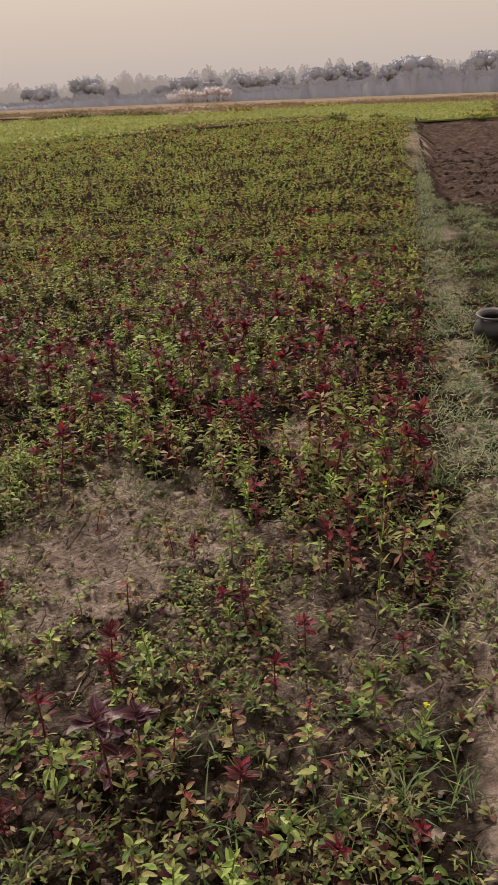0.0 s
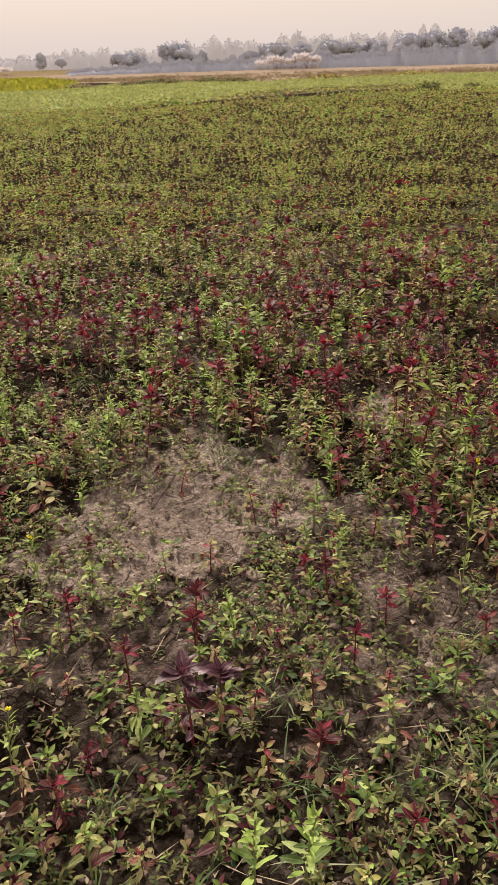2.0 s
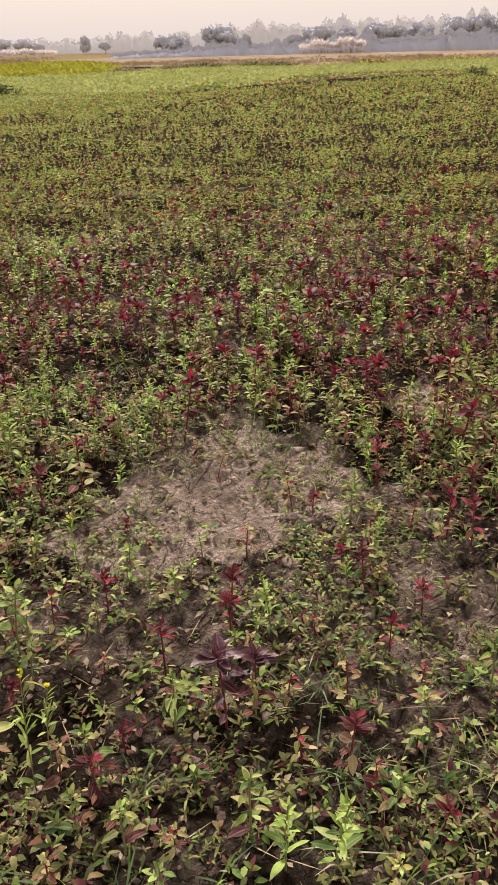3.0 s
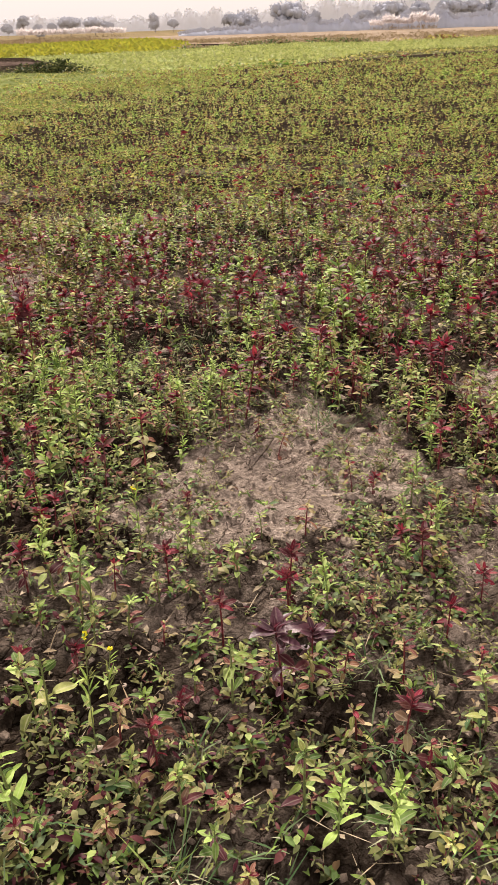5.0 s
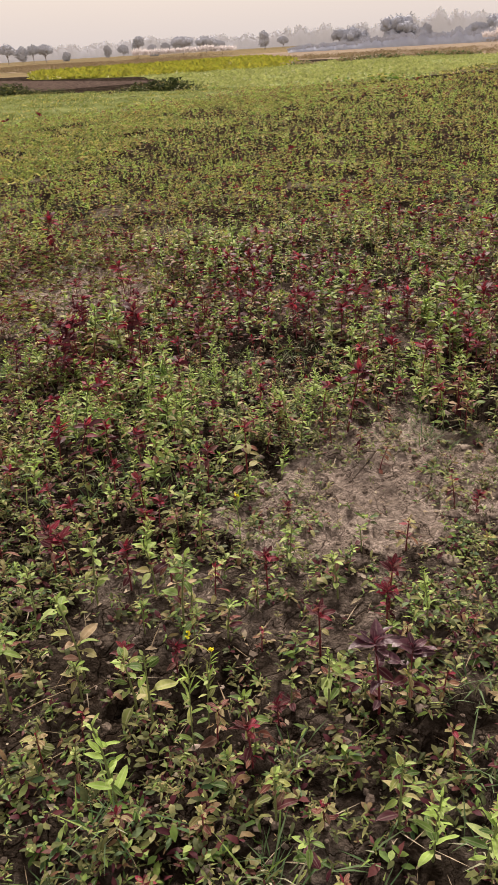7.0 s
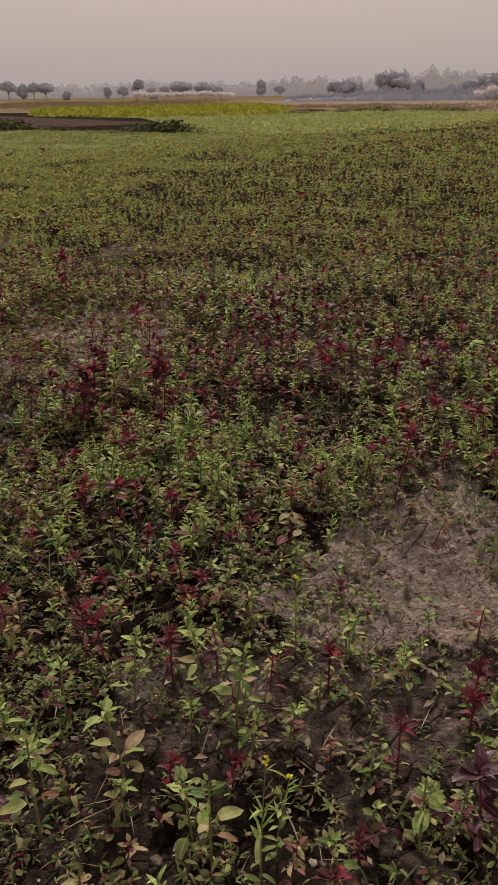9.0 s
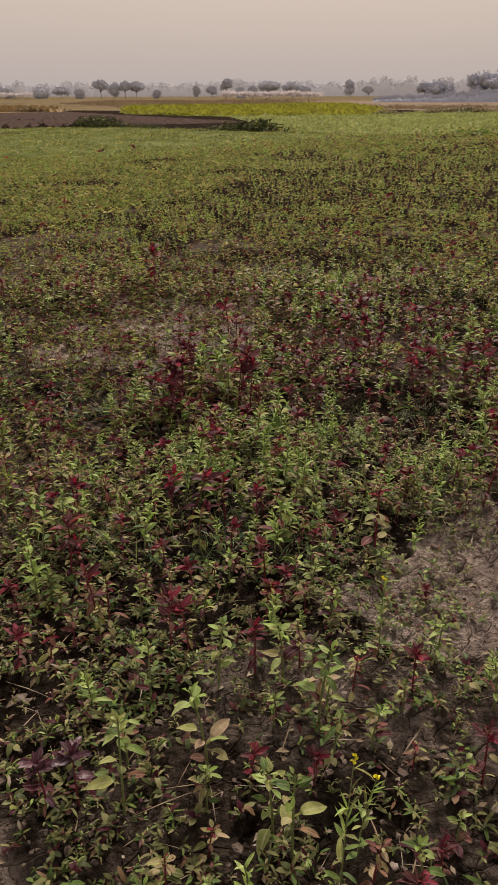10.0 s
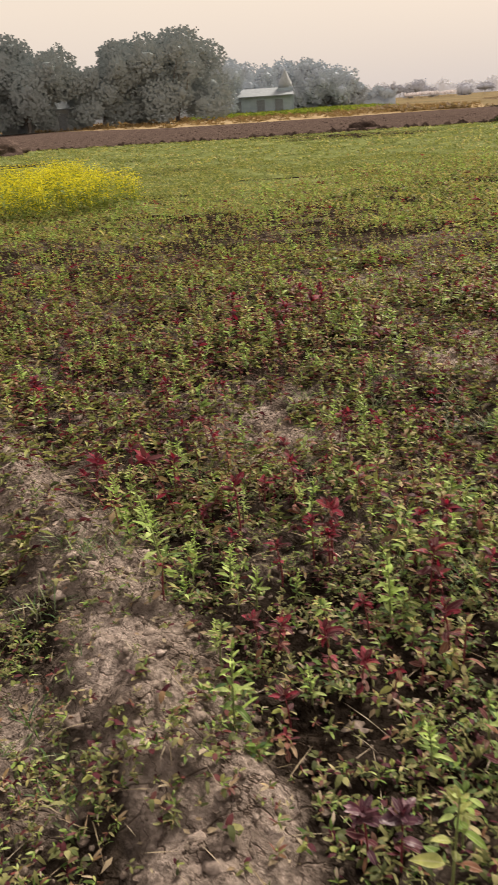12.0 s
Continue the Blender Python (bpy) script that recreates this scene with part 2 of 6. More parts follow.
M_WEED = leaf_material("weed_leaf", [(0, (0.0516, 0.0656, 0.0294)), (0.35, (0.11, 0.124, 0.0481)), (0.65, (0.185, 0.19, 0.0733)), (0.85, (0.295, 0.292, 0.133)), (1, (0.191, 0.0875, 0.06))])
M_BANK = leaf_material("bank_weed_leaf", [(0, (0.0287, 0.041, 0.018)), (0.5, (0.0492, 0.0656, 0.0287)), (1, (0.082, 0.0943, 0.041))], 0.8, 0.2, 0.3, 0.05)
M_FAR_MUSTARD = leaf_material("far_mustard_leaf", [(0, (0.212, 0.228, 0.0427)), (0.5, (0.283, 0.281, 0.0475)), (1, (0.366, 0.339, 0.057))])
M_SEEDLING = leaf_material("seedling_leaf", [(0, (0.0935, 0.117, 0.038)), (0.4, (0.165, 0.194, 0.0617)), (0.8, (0.242, 0.265, 0.0902)), (1, (0.33, 0.326, 0.133))])
M_DRY = leaf_material("leaf_dry", [(0, (0.18, 0.131, 0.082)), (0.5, (0.271, 0.221, 0.148)), (1, (0.344, 0.295, 0.23))], 0.7, 0.15)
M_GRASS = leaf_material("grass_blade", [(0, (0.0504, 0.0978, 0.0414)), (0.5, (0.0936, 0.153, 0.0675)), (1, (0.166, 0.225, 0.117))])
M_HAY = leaf_material("dry_grass_blade", [(0, (0.18, 0.189, 0.107)), (0.5, (0.271, 0.279, 0.18)), (1, (0.361, 0.361, 0.262))], 0.7, 0.2)
M_STRAW = leaf_material("straw_stalk", [(0, (0.205, 0.131, 0.0656)), (0.5, (0.295, 0.205, 0.107)), (1, (0.377, 0.287, 0.164))], 0.7, 0.2)
M_RIPE = leaf_material("ripe_grass_stalk", [(0, (0.25, 0.19, 0.135)), (0.5, (0.32, 0.25, 0.18)), (1, (0.39, 0.315, 0.235))], 0.7, 0.2)
M_FLOWER = leaf_material("yellow_petal", [(0, (0.52, 0.47, 0.014)), (0.6, (0.62, 0.57, 0.018)), (1, (0.68, 0.64, 0.05))], 0.6, 0.35, 0.3, 0.05, 0.0, (1, 1, 0.8))
M_MUSTARD = leaf_material("mustard_leaf", [(0, (0.115, 0.164, 0.0328)), (0.5, (0.18, 0.23, 0.041)), (1, (0.262, 0.279, 0.0574))], 0.5, 0.4)
M_PALE_CROP = leaf_material("pale_crop_leaf", [(0, (0.196, 0.223, 0.0836)), (0.5, (0.297, 0.322, 0.131)), (1, (0.414, 0.42, 0.209))], 0.6, 0.35)
M_STEM_RED = plain_material("stem_red", (0.15, 0.018, 0.028), 0.5, 0.35, 60)
M_STEM_GREEN = plain_material("stem_green", (0.17, 0.20, 0.07), 0.55, 0.3, 60)
M_CLOD = earth_material("crumbled_clod", (0.08, 0.064, 0.053), (0.15, 0.12, 0.10), (0.25, 0.205, 0.175), big=9.0, fine=90.0, relief=0.01)
M_CRUST = earth_material("dry_crust_lump", (0.13, 0.105, 0.09), (0.25, 0.205, 0.175), (0.42, 0.35, 0.31), big=11.0, fine=60.0, relief=0.012)
M_PLUME = leaf_material("white_plume", [(0, (0.68, 0.64, 0.645)), (1, (0.8, 0.76, 0.765))], 0.8, 0.3, 0.2, 0.0, 0.0, (1, 1, 1))
M_BARK = plain_material("grove_bark", (0.2, 0.18, 0.165), 0.9, 0.3, 3, 0.03)
# far trunks: the haze of distance put into a paler bark colour
M_BARK_FAR = plain_material("haze_tinted_bark", (0.33, 0.30, 0.30), 0.9, 0.2, 2, 0.03)
# foliage with distance haze painted into its base colours, paler with every row of trees
M_GROVE = leaf_material("haze_tinted_grove_leaf", [(0, (0.268, 0.305, 0.305)), (0.5, (0.28, 0.317, 0.317)), (1, (0.292, 0.33, 0.33))], 0.95, 0.0, 0.1, 0.0)
M_GROVE_FAR = leaf_material("haze_tinted_far_grove_leaf", [(0, (0.418, 0.463, 0.508)), (0.5, (0.43, 0.475, 0.52)), (1, (0.442, 0.487, 0.532))], 0.95, 0.0, 0.1, 0.0)
M_BELT = leaf_material("haze_tinted_belt_leaf", [(0, (0.428, 0.448, 0.518)), (0.5, (0.44, 0.46, 0.53)), (1, (0.452, 0.472, 0.542))], 0.95, 0.0, 0.1, 0.0)
M_ROAD = leaf_material("haze_tinted_road_tree_leaf", [(0, (0.468, 0.483, 0.543)), (0.5, (0.48, 0.495, 0.555)), (1, (0.492, 0.507, 0.567))], 0.95, 0.0, 0.1, 0.0)
M_WOODS = leaf_material("haze_tinted_woods_leaf", [(0, (0.758, 0.773, 0.828)), (0.5, (0.77, 0.785, 0.84)), (1, (0.782, 0.797, 0.852))], 0.95, 0.0, 0.1, 0.0)
M_WALL_BLUE = plain_material("faded_blue_wash", (0.34, 0.41, 0.46), 0.85, 0.12, 1.5)
M_WALL_WHITE = plain_material("grey_lime_wash", (0.33, 0.355, 0.365), 0.85, 0.12, 1.5)
M_TIN = plain_material("weathered_tin", (0.20, 0.23, 0.25), 0.8, 0.15, 2.0)
M_DARK = plain_material("dark_opening", (0.2, 0.22, 0.24), 0.8, 0.2)
M_POT = plain_material("smoke_black_clay", (0.035, 0.033, 0.036), 0.5, 0.5, 18, 0.002)
M_RIM = plain_material("worn_grey_clay", (0.13, 0.125, 0.13), 0.6, 0.3, 25, 0.002)


# ---- building tools ----
rng = np.random.default_rng(7)


def lattice(ix, iy, seed):
    h = np.sin(ix * 127.1 + iy * 311.7 + seed * 74.7) * 43758.5453
    return h - np.floor(h)


def vnoise(x, y, seed=0):
    """Smooth value noise, 0 to 1, for arrays."""
    x, y = np.asarray(x, float), np.asarray(y, float)
    ix, iy = np.floor(x), np.floor(y)
    fx, fy = x - ix, y - iy
    fx, fy = fx * fx * (3 - 2 * fx), fy * fy * (3 - 2 * fy)
    a, b = lattice(ix, iy, seed), lattice(ix + 1, iy, seed)
    c, d = lattice(ix, iy + 1, seed), lattice(ix + 1, iy + 1, seed)
    return (a * (1 - fx) + b * fx) * (1 - fy) + (c * (1 - fx) + d * fx) * fy


def smooth(v, lo, hi):
    u = np.clip((np.asarray(v, float) - lo) / (hi - lo), 0, 1)
    return u * u * (3 - 2 * u)


def edge_off(x, y):
    """Metres to the right of the crop's right-hand edge."""
    return (x - (0.46 + 0.34 * y)) * 0.947


BUND_X, BUND_Y = [-9, -3.6, -2.9, -2.2, -1.65, -1.2, -0.9, -0.4], [3.2, 1.78, 1.62, 1.50, 1.28, 1.10, 0.90, 0.3]


def bund_off(x, y):
    """Metres beyond the low earth bund that bounds the crop on its near left side; negative on the far side of it."""
    return (y - np.interp(x, BUND_X, BUND_Y)) * 0.93


def plough_in(x, y):
    return smooth(edge_off(x, y), 0.20, 0.34) * smooth(y + 0.6 * (x - 4.5), 10.6, 10.95) * (1 - smooth(y, 35.0, 35.6))


def bare(x, y):
    """How bare the soil is, 0 to 1: worn patches in the crop."""
    w = 0.75 * (vnoise(x * 2.6, y * 2.6, 3) - 0.5) + 0.45 * (vnoise(x * 7, y * 7, 4) - 0.5) + 0.3 * (vnoise(x * 17, y * 17, 24) - 0.5)
    a = 1 - smooth(np.hypot((x - 0.12) / 0.62, (y - 2.62) / 0.54) + w, 0.62, 1.05)
    b = 1 - smooth(np.hypot((x + 2.28) / 0.75, (y - 4.9) / 0.95) + w, 0.6, 1.1)
    c = 1 - smooth(np.hypot((x + 2.55) / 0.55, (y - 2.75) / 0.45) + w, 0.5, 1.1)
    d = 1 - smooth(np.hypot((x - 1.0) / 0.30, (y - 3.45) / 0.30) + w, 0.5, 1.1)
    f = 1 - smooth(np.hypot((x + 4.6) / 1.0, (y - 5.6) / 0.6) + w, 0.4, 1.1)
    return np.maximum.reduce([a, 0.85 * b, 0.8 * c, 0.7 * d, 0.5 * f])


def ground_z(x, y):
    x, y = np.asarray(x, float), np.asarray(y, float)
    near = 1 - smooth(np.hypot(x, y), 7, 16)
    z = 0.030 * (vnoise(x * 1.7, y * 1.7, 1) - 0.5) + near * (0.030 * (vnoise(x * 6, y * 6, 2) - 0.5) + 0.038 * (vnoise(x * 13, y * 13, 5) - 0.5) + 0.026 * (vnoise(x * 27, y * 27, 6) - 0.5))
    r = vnoise(x * 11, y * 11, 8)
    z = z - near * 0.02 * smooth(0.10 - np.abs(r - 0.5), 0.06, 0.10) * smooth(vnoise(x * 2.3, y * 2.3, 9), 0.5, 0.7)
    crumbs = np.abs(vnoise(x * 19 + 3, y * 19, 45) - 0.5) + 0.6 * np.abs(vnoise(x * 37, y * 37 + 5, 46) - 0.5)
    z = z + near * 0.055 * (0.35 - crumbs) * (0.35 + 0.65 * smooth(vnoise(x * 3.1, y * 3.1, 47), 0.3, 0.65))
    z = z - 0.62 * plough_in(x, y)
    o = edge_off(x, y)
    z = z + 0.04 * smooth(o, -0.05, 0.12) * (1 - smooth(o, 0.5, 0.9)) * (1 - smooth(y, 34, 36))
    b = bund_off(x, y)
    w = smooth(-x, 0.7, 1.3) * (1 - smooth(-x, 8, 9))
    z = z + w * ((0.075 + 0.10 * (vnoise(x * 7, y * 7, 18) - 0.4) + 0.065 * (vnoise(x * 16, y * 16, 19) - 0.5)) * np.exp(-((b - 0.02) / 0.13) ** 2) - 0.045 * np.exp(-((b + 0.26) / 0.10) ** 2) - 0.02 * smooth(-b, 0.2, 0.5))
    return z


def mesh_of(name, verts, tris, slots=None, mats=(), smooth_shade=True):
    me = bpy.data.meshes.new(name)
    verts, tris = np.asarray(verts, np.float32), np.asarray(tris, np.int32)
    me.vertices.add(len(verts))
    me.vertices.foreach_set("co", verts.ravel())
    me.loops.add(tris.size)
    me.loops.foreach_set("vertex_index", tris.ravel())
    me.polygons.add(len(tris))
    me.polygons.foreach_set("loop_start", np.arange(0, tris.size, 3, dtype=np.int32))
    me.polygons.foreach_set("use_smooth", np.full(len(tris), smooth_shade))
    if slots is not None:
        me.polygons.foreach_set("material_index", np.asarray(slots, np.int32))
    for m in mats:
        me.materials.append(m)
    me.update(calc_edges=True)
    return me


def part(name, me, parent, label=""):
    ob = new(name, me)
    ob.parent = parent
    return tagged(ob, label) if label else ob


def from_bm(name, bm, mat):
    me = bpy.data.meshes.new(name)
    bm.to_mesh(me)
    bm.free()
    me.materials.append(mat)
    return me


def sheet(name, pts, z, mat, label, category):
    """A field's floor: a thin slab of the given outline, wavy along its margin."""
    line = []
    n = len(pts)
    for i in range(n):
        (ax, ay), (bx, by) = pts[i], pts[(i + 1) % n]
        k = max(1, int(math.hypot(bx - ax, by - ay) / 1.2))
        k = min(k, 40)
        for j in range(k):
            x, y = ax + (bx - ax) * j / k, ay + (by - ay) * j / k
            s = 0.012 * math.hypot(x, y)
            line.append((x + s * (float(vnoise(x * 0.9, y * 0.9, 21)) - 0.5), y + s * (float(vnoise(x * 0.9, y * 0.9, 22)) - 0.5)))
    bm = bmesh.new()
    f = bm.faces.new([bm.verts.new((x, y, z)) for x, y in line])
    f.normal_update()
    if f.normal.z < 0:
        f.normal_flip()
    ext = bmesh.ops.extrude_face_region(bm, geom=[f])
    bmesh.ops.translate(bm, vec=(0, 0, -0.05 - z), verts=[v for v in ext["geom"] if isinstance(v, bmesh.types.BMVert)])
    bmesh.ops.triangulate(bm, faces=bm.faces[:])
    ob = new(name, from_bm(name, bm, mat))
    return tagged(ob, label, category, kind="structure")


def inside(pts, x, y):
    """Which of the points lie in the outline."""
    x, y = np.asarray(x), np.asarray(y)
    hit = np.zeros(x.shape, bool)
    for (ax, ay), (bx, by) in zip(pts, pts[1:] + pts[:1]):
        c = (ay > y) != (by > y)
        with np.errstate(divide="ignore", invalid="ignore"):
            hit ^= c & (x < (bx - ax) * (y - ay) / (by - ay if by != ay else 1e-9) + ax)
    return hit


# a template is (verts, tris, slots); slots index the shared list of plant materials
PLANT_MATS = [M_STEM_GREEN, M_STEM_RED, M_RED, M_MAROON, M_PURPLE, M_BRONZE, M_GREEN, M_LIME, M_OLIVE, M_DRY, M_FLOWER, M_MUSTARD, M_GRASS, M_HAY, M_WEED, M_SAGE]
(S_SG, S_SR, S_RED, S_MAR, S_PUR, S_BRO, S_GRE, S_LIM, S_OLI, S_DRY, S_FLO, S_MUS, S_GRA, S_HAY, S_WEE, S_SAG) = range(16)


def leaf_shape(rows, length, width, droop=0.25, fold=0.25, wave=0.0, tip=1.0, stalk=0.0):
    """A leaf along +x: verts and tris. rows 0 is a bare folded lozenge; stalk is the bare share at its base."""
    if rows == 0:
        v = [(0, 0, 0), (0.5 * length, 0.5 * width, fold * width * 0.5), (length, 0, -droop * length), (0.5 * length, -0.5 * width, fold * width * 0.5)]
        return np.array(v), np.array([(0, 2, 1), (0, 3, 2)])
    if rows < 0:
        # a rounded blade of four faces
        w, z = 0.5 * width, -droop * length
        v = [(0, 0, 0), (0.32 * length, 0.9 * w, fold * w), (0.32 * length, -0.9 * w, fold * w), (0.74 * length, 0.8 * w, 0.5 * z + fold * w), (0.74 * length, -0.8 * w, 0.5 * z), (length, 0, z)]
        return np.array(v), np.array([(0, 2, 1), (1, 2, 4), (1, 4, 3), (3, 4, 5)])
    v, f = [(0, 0, 0)], []
    for i in range(rows):
        u = (i + 1) / (rows + 1)
        q = max(0.0, (u - stalk) / (1 - stalk))
        w = max(0.5 * width * math.sin(math.pi * q ** 0.8) ** (0.62 * tip), 0.018 * length if stalk else 0)
        z = -droop * length * u * u
        k = wave * width * math.sin(u * 9)
        v += [(u * length, w, z + fold * w + k), (u * length, 0, z), (u * length, -w, z + fold * w - k)]
    v.append((length, 0, -droop * length))
    f += [(0, 2, 1), (0, 3, 2)]
    for i in range(rows - 1):
        a, b = 1 + 3 * i, 4 + 3 * i
        f += [(a, a + 1, b + 1), (a, b + 1, b), (a + 1, a + 2, b + 2), (a + 1, b + 2, b + 1)]
    a, e = 1 + 3 * (rows - 1), len(v) - 1
    f += [(a, a + 1, e), (a + 1, a + 2, e)]
    return np.array(v), np.array(f)


def turn(yaw, pitch, roll=0.0):
    """Leaf axis +x turned to the yaw, raised by the pitch, rolled about itself (radians)."""
    return np.array(Euler((roll, -pitch, yaw), "XYZ").to_matrix())


def tube(path, r0, r1, sides=4):
    v, f, n = [], [], len(path)
    for i, p in enumerate(path):
        r = r0 + (r1 - r0) * i / (n - 1)
        for k in range(sides):
            a = 2 * math.pi * k / sides
            v.append((p[0] + r * math.cos(a), p[1] + r * math.sin(a), p[2]))
    for i in range(n - 1):
        for k in range(sides):
            a, b = i * sides + k, i * sides + (k + 1) % sides
            f += [(a, b, b + sides), (a, b + sides, a + sides)]
    return np.array(v), np.array(f)


def plant_plan(kind, h, g):
    """The stem's path and the leaves of one plant: (stem path, stem slot, radius, [(place, yaw, pitch, roll, length, width, slot)])."""
    lean, ang = g.uniform(0, 0.16) * h, g.uniform(0, 6.28)
    path = [(lean * math.cos(ang) * u * u, lean * math.sin(ang) * u * u, h * u - (0.01 if u == 0 else 0)) for u in (0, 0.33, 0.66, 1)]
    at = lambda u: (lean * math.cos(ang) * u * u, lean * math.sin(ang) * u * u, h * u)
    leaves, yaw = [], g.uniform(0, 6.28)
    size = {"red": 0.018 + 0.155 * h, "purple": 0.020 + 0.22 * h, "bronze": 0.016 + 0.155 * h}.get(kind, 0.016 + 0.145 * h)

    def leaf(u, pitch, long, wide, slots, roll=0.3):
        nonlocal yaw
        yaw += 2.4 + g.normal(0, 0.4)
        leaves.append((at(u), yaw, pitch, g.normal(0, roll), long, wide, int(g.choice(slots))))

    if kind == "weed":
        slim = g.random() < 0.6
        for i in range(g.integers(5, 9)):
            leaf(g.uniform(0.2, 1), g.uniform(-0.05, 0.9), g.uniform(0.014, 0.034), 0.3 if slim else 0.5, [S_WEE, S_WEE, S_WEE, S_WEE, S_GRE, S_MAR])
        return path, S_SG, 0.0012, leaves
    if kind == "mustard":
        for i in range(10):
            u = 0.12 + 0.6 * i / 10
            leaf(u, g.uniform(0.2, 0.8), g.uniform(0.028, 0.05) * (1.3 - u), 0.32, [S_SAG, S_GRE, S_GRE])
        for i in range(15):
            leaf(g.uniform(0.45, 0.95), g.uniform(0.8, 1.25), g.uniform(0.03, 0.05), 0.13, [S_LIM, S_SAG])
        for i in range(7):
            leaf(g.uniform(0.96, 1.0), g.uniform(0.1, 1.0), g.uniform(0.006, 0.010), 0.9, [S_FLO])
        return path, S_SG, 0.0018, leaves
    low = {"red": [S_MAR, S_BRO, S_MAR, S_RED], "purple": [S_PUR, S_MAR], "bronze": [S_BRO, S_BRO, S_SAG, S_MAR, S_BRO], "green": [S_GRE, S_GRE, S_SAG, S_BRO, S_MAR], "lime": [S_LIM, S_GRE, S_GRE], "olive": [S_OLI, S_OLI, S_GRE, S_BRO, S_MAR]}[kind]
    top = {"red": [S_RED, S_RED, S_MAR, S_MAR], "purple": [S_PUR], "bronze": [S_BRO, S_SAG, S_BRO, S_RED], "green": [S_LIM, S_GRE, S_GRE, S_SAG], "lime": [S_LIM], "olive": [S_OLI, S_LIM, S_OLI, S_BRO]}[kind]
    if kind in ("red", "purple"):
        # a bare dark stalk with drooping older leaves, under an open funnel of longer ones
        for i in range(int(g.integers(5, 8))):
            leaf(g.uniform(0.2, 0.78), g.uniform(-0.3, 0.5), size * g.uniform(0.5, 1.0), 0.46, low)
        for i in range(int(g.integers(8, 11))):
            leaf(g.uniform(0.82, 0.95), g.uniform(0.25, 0.85), size * g.uniform(0.7, 1.2), 0.42 if kind == "red" else 0.50, top, 0.4)
        for i in range(int(g.integers(5, 8))):
            leaf(g.uniform(0.93, 1.0), g.uniform(0.7, 1.35), size * g.uniform(0.35, 0.8), 0.40, top, 0.4)
        return path, S_SR, 0.0018 + 0.009 * h, leaves
    if kind == "lime":
        # several sprays of small narrow leaves up a pale stalk
        for i in range(24):
            u = 0.2 + 0.8 * (i / 23) ** 0.8
            leaf(u, g.uniform(0.1, 0.8) + 0.35 * u, size * (1.5 - 1.05 * u) * g.uniform(0.6, 1.2), 0.30, low if u < 0.6 else top)
        return path, S_SG, 0.0016 + 0.008 * h, leaves
    flat = kind == "bronze"
    for i in range(int(g.integers(7, 10))):
        # long stalked blades that arch outwards
        u = g.uniform(0.18, 0.85)
        leaf(u, g.uniform(-0.1, 0.5) if flat else g.uniform(0.2, 0.85), size * g.uniform(0.75, 1.25) * (1.2 - 0.4 * u), g.uniform(0.36, 0.5), low)
    for i in range(int(g.integers(9, 12))):
        v = i / 10
        leaf(0.82 + 0.18 * min(v, 1), (0.1 if flat else 0.3) + 0.95 * v ** 0.8 + g.normal(0, 0.2), size * 0.85 * (1 - 0.55 * v * v) * g.uniform(0.6, 1.2), 0.42, top)
    return path, S_SR if flat else S_SG, 0.0018 + 0.0085 * h, leaves


def template(kind, h, g, rows, keep=1.0, gain=1.0, stem=True):
    path, slot, r, leaves = plant_plan(kind, h, g)
    V, F, S, n = [], [], [], 0
    if stem:
        v, f = tube(path, r, r * 0.5, 3)
        V.append(v), F.append(f), S.append(np.full(len(f), slot))
        n = len(v)
    stalked = rows > 1 and kind in ("green", "olive", "bronze")
    for p, yaw, pitch, roll, long, wide, sl in leaves:
        if g.random() > keep:
            continue
        v, f = leaf_shape(rows, long * gain, long * wide * gain, g.uniform(0.25, 0.75) if stalked else g.uniform(0.1, 0.5), g.uniform(0.1, 0.45), 0.06 if rows > 1 else 0, 0.7 if kind == "weed" else 1.0, 0.3 if stalked else 0.0)
        v = v @ turn(yaw, pitch, roll).T + p
        V.append(v), F.append(f + n), S.append(np.full(len(f), sl))
        n += len(v)
    return np.concatenate(V), np.concatenate(F), np.concatenate(S)


def scatter(temps, which, pts, yaws, scales, lean=0.0):
    """All copies of the templates joined: verts, tris, slots."""
    V, F, S, n = [], [], [], 0
    for k, (v, f, s) in enumerate(temps):
        idx = np.nonzero(which == k)[0]
        if not len(idx):
            continue
        c, sn, sc = np.cos(yaws[idx]), np.sin(yaws[idx]), scales[idx]
        x = (v[None, :, 0] * c[:, None] - v[None, :, 1] * sn[:, None]) * sc[:, None]
        y = (v[None, :, 0] * sn[:, None] + v[None, :, 1] * c[:, None]) * sc[:, None]
        z = v[None, :, 2] * sc[:, None] + np.zeros_like(x)
        if lean:
            x = x + z * rng.normal(0, lean, len(idx))[:, None]
            y = y + z * rng.normal(0, lean, len(idx))[:, None]
        P = np.stack([x, y, z], -1) + pts[idx][:, None, :]
        V.append(P.reshape(-1, 3))
        F.append((f[None] + (np.arange(len(idx)) * len(v))[:, None, None] + n).reshape(-1, 3))
        S.append(np.tile(s, len(idx)))
        n += P.shape[0] * P.shape[1]
    return np.concatenate(V), np.concatenate(F), np.concatenate(S)


def stuff(name, data, mats, label, category):
    ob = new(name, mesh_of(name, *data, mats))
    return tagged(ob, label, category, kind="stuff")


def throw(x0, x1, y0, y1, per_m2, density):
    """Random places in a rectangle, thinned by density(x, y) in 0 to 1."""
    n = int((x1 - x0) * (y1 - y0) * per_m2)
    x, y = rng.uniform(x0, x1, n), rng.uniform(y0, y1, n)
    k = rng.random(n) < density(x, y)
    return x[k], y[k]


def bearing(x, y):
    """Degrees left of +y, seen from where the camera stands."""
    return np.degrees(np.arctan2(-(x + 0.05), y - 0.25))


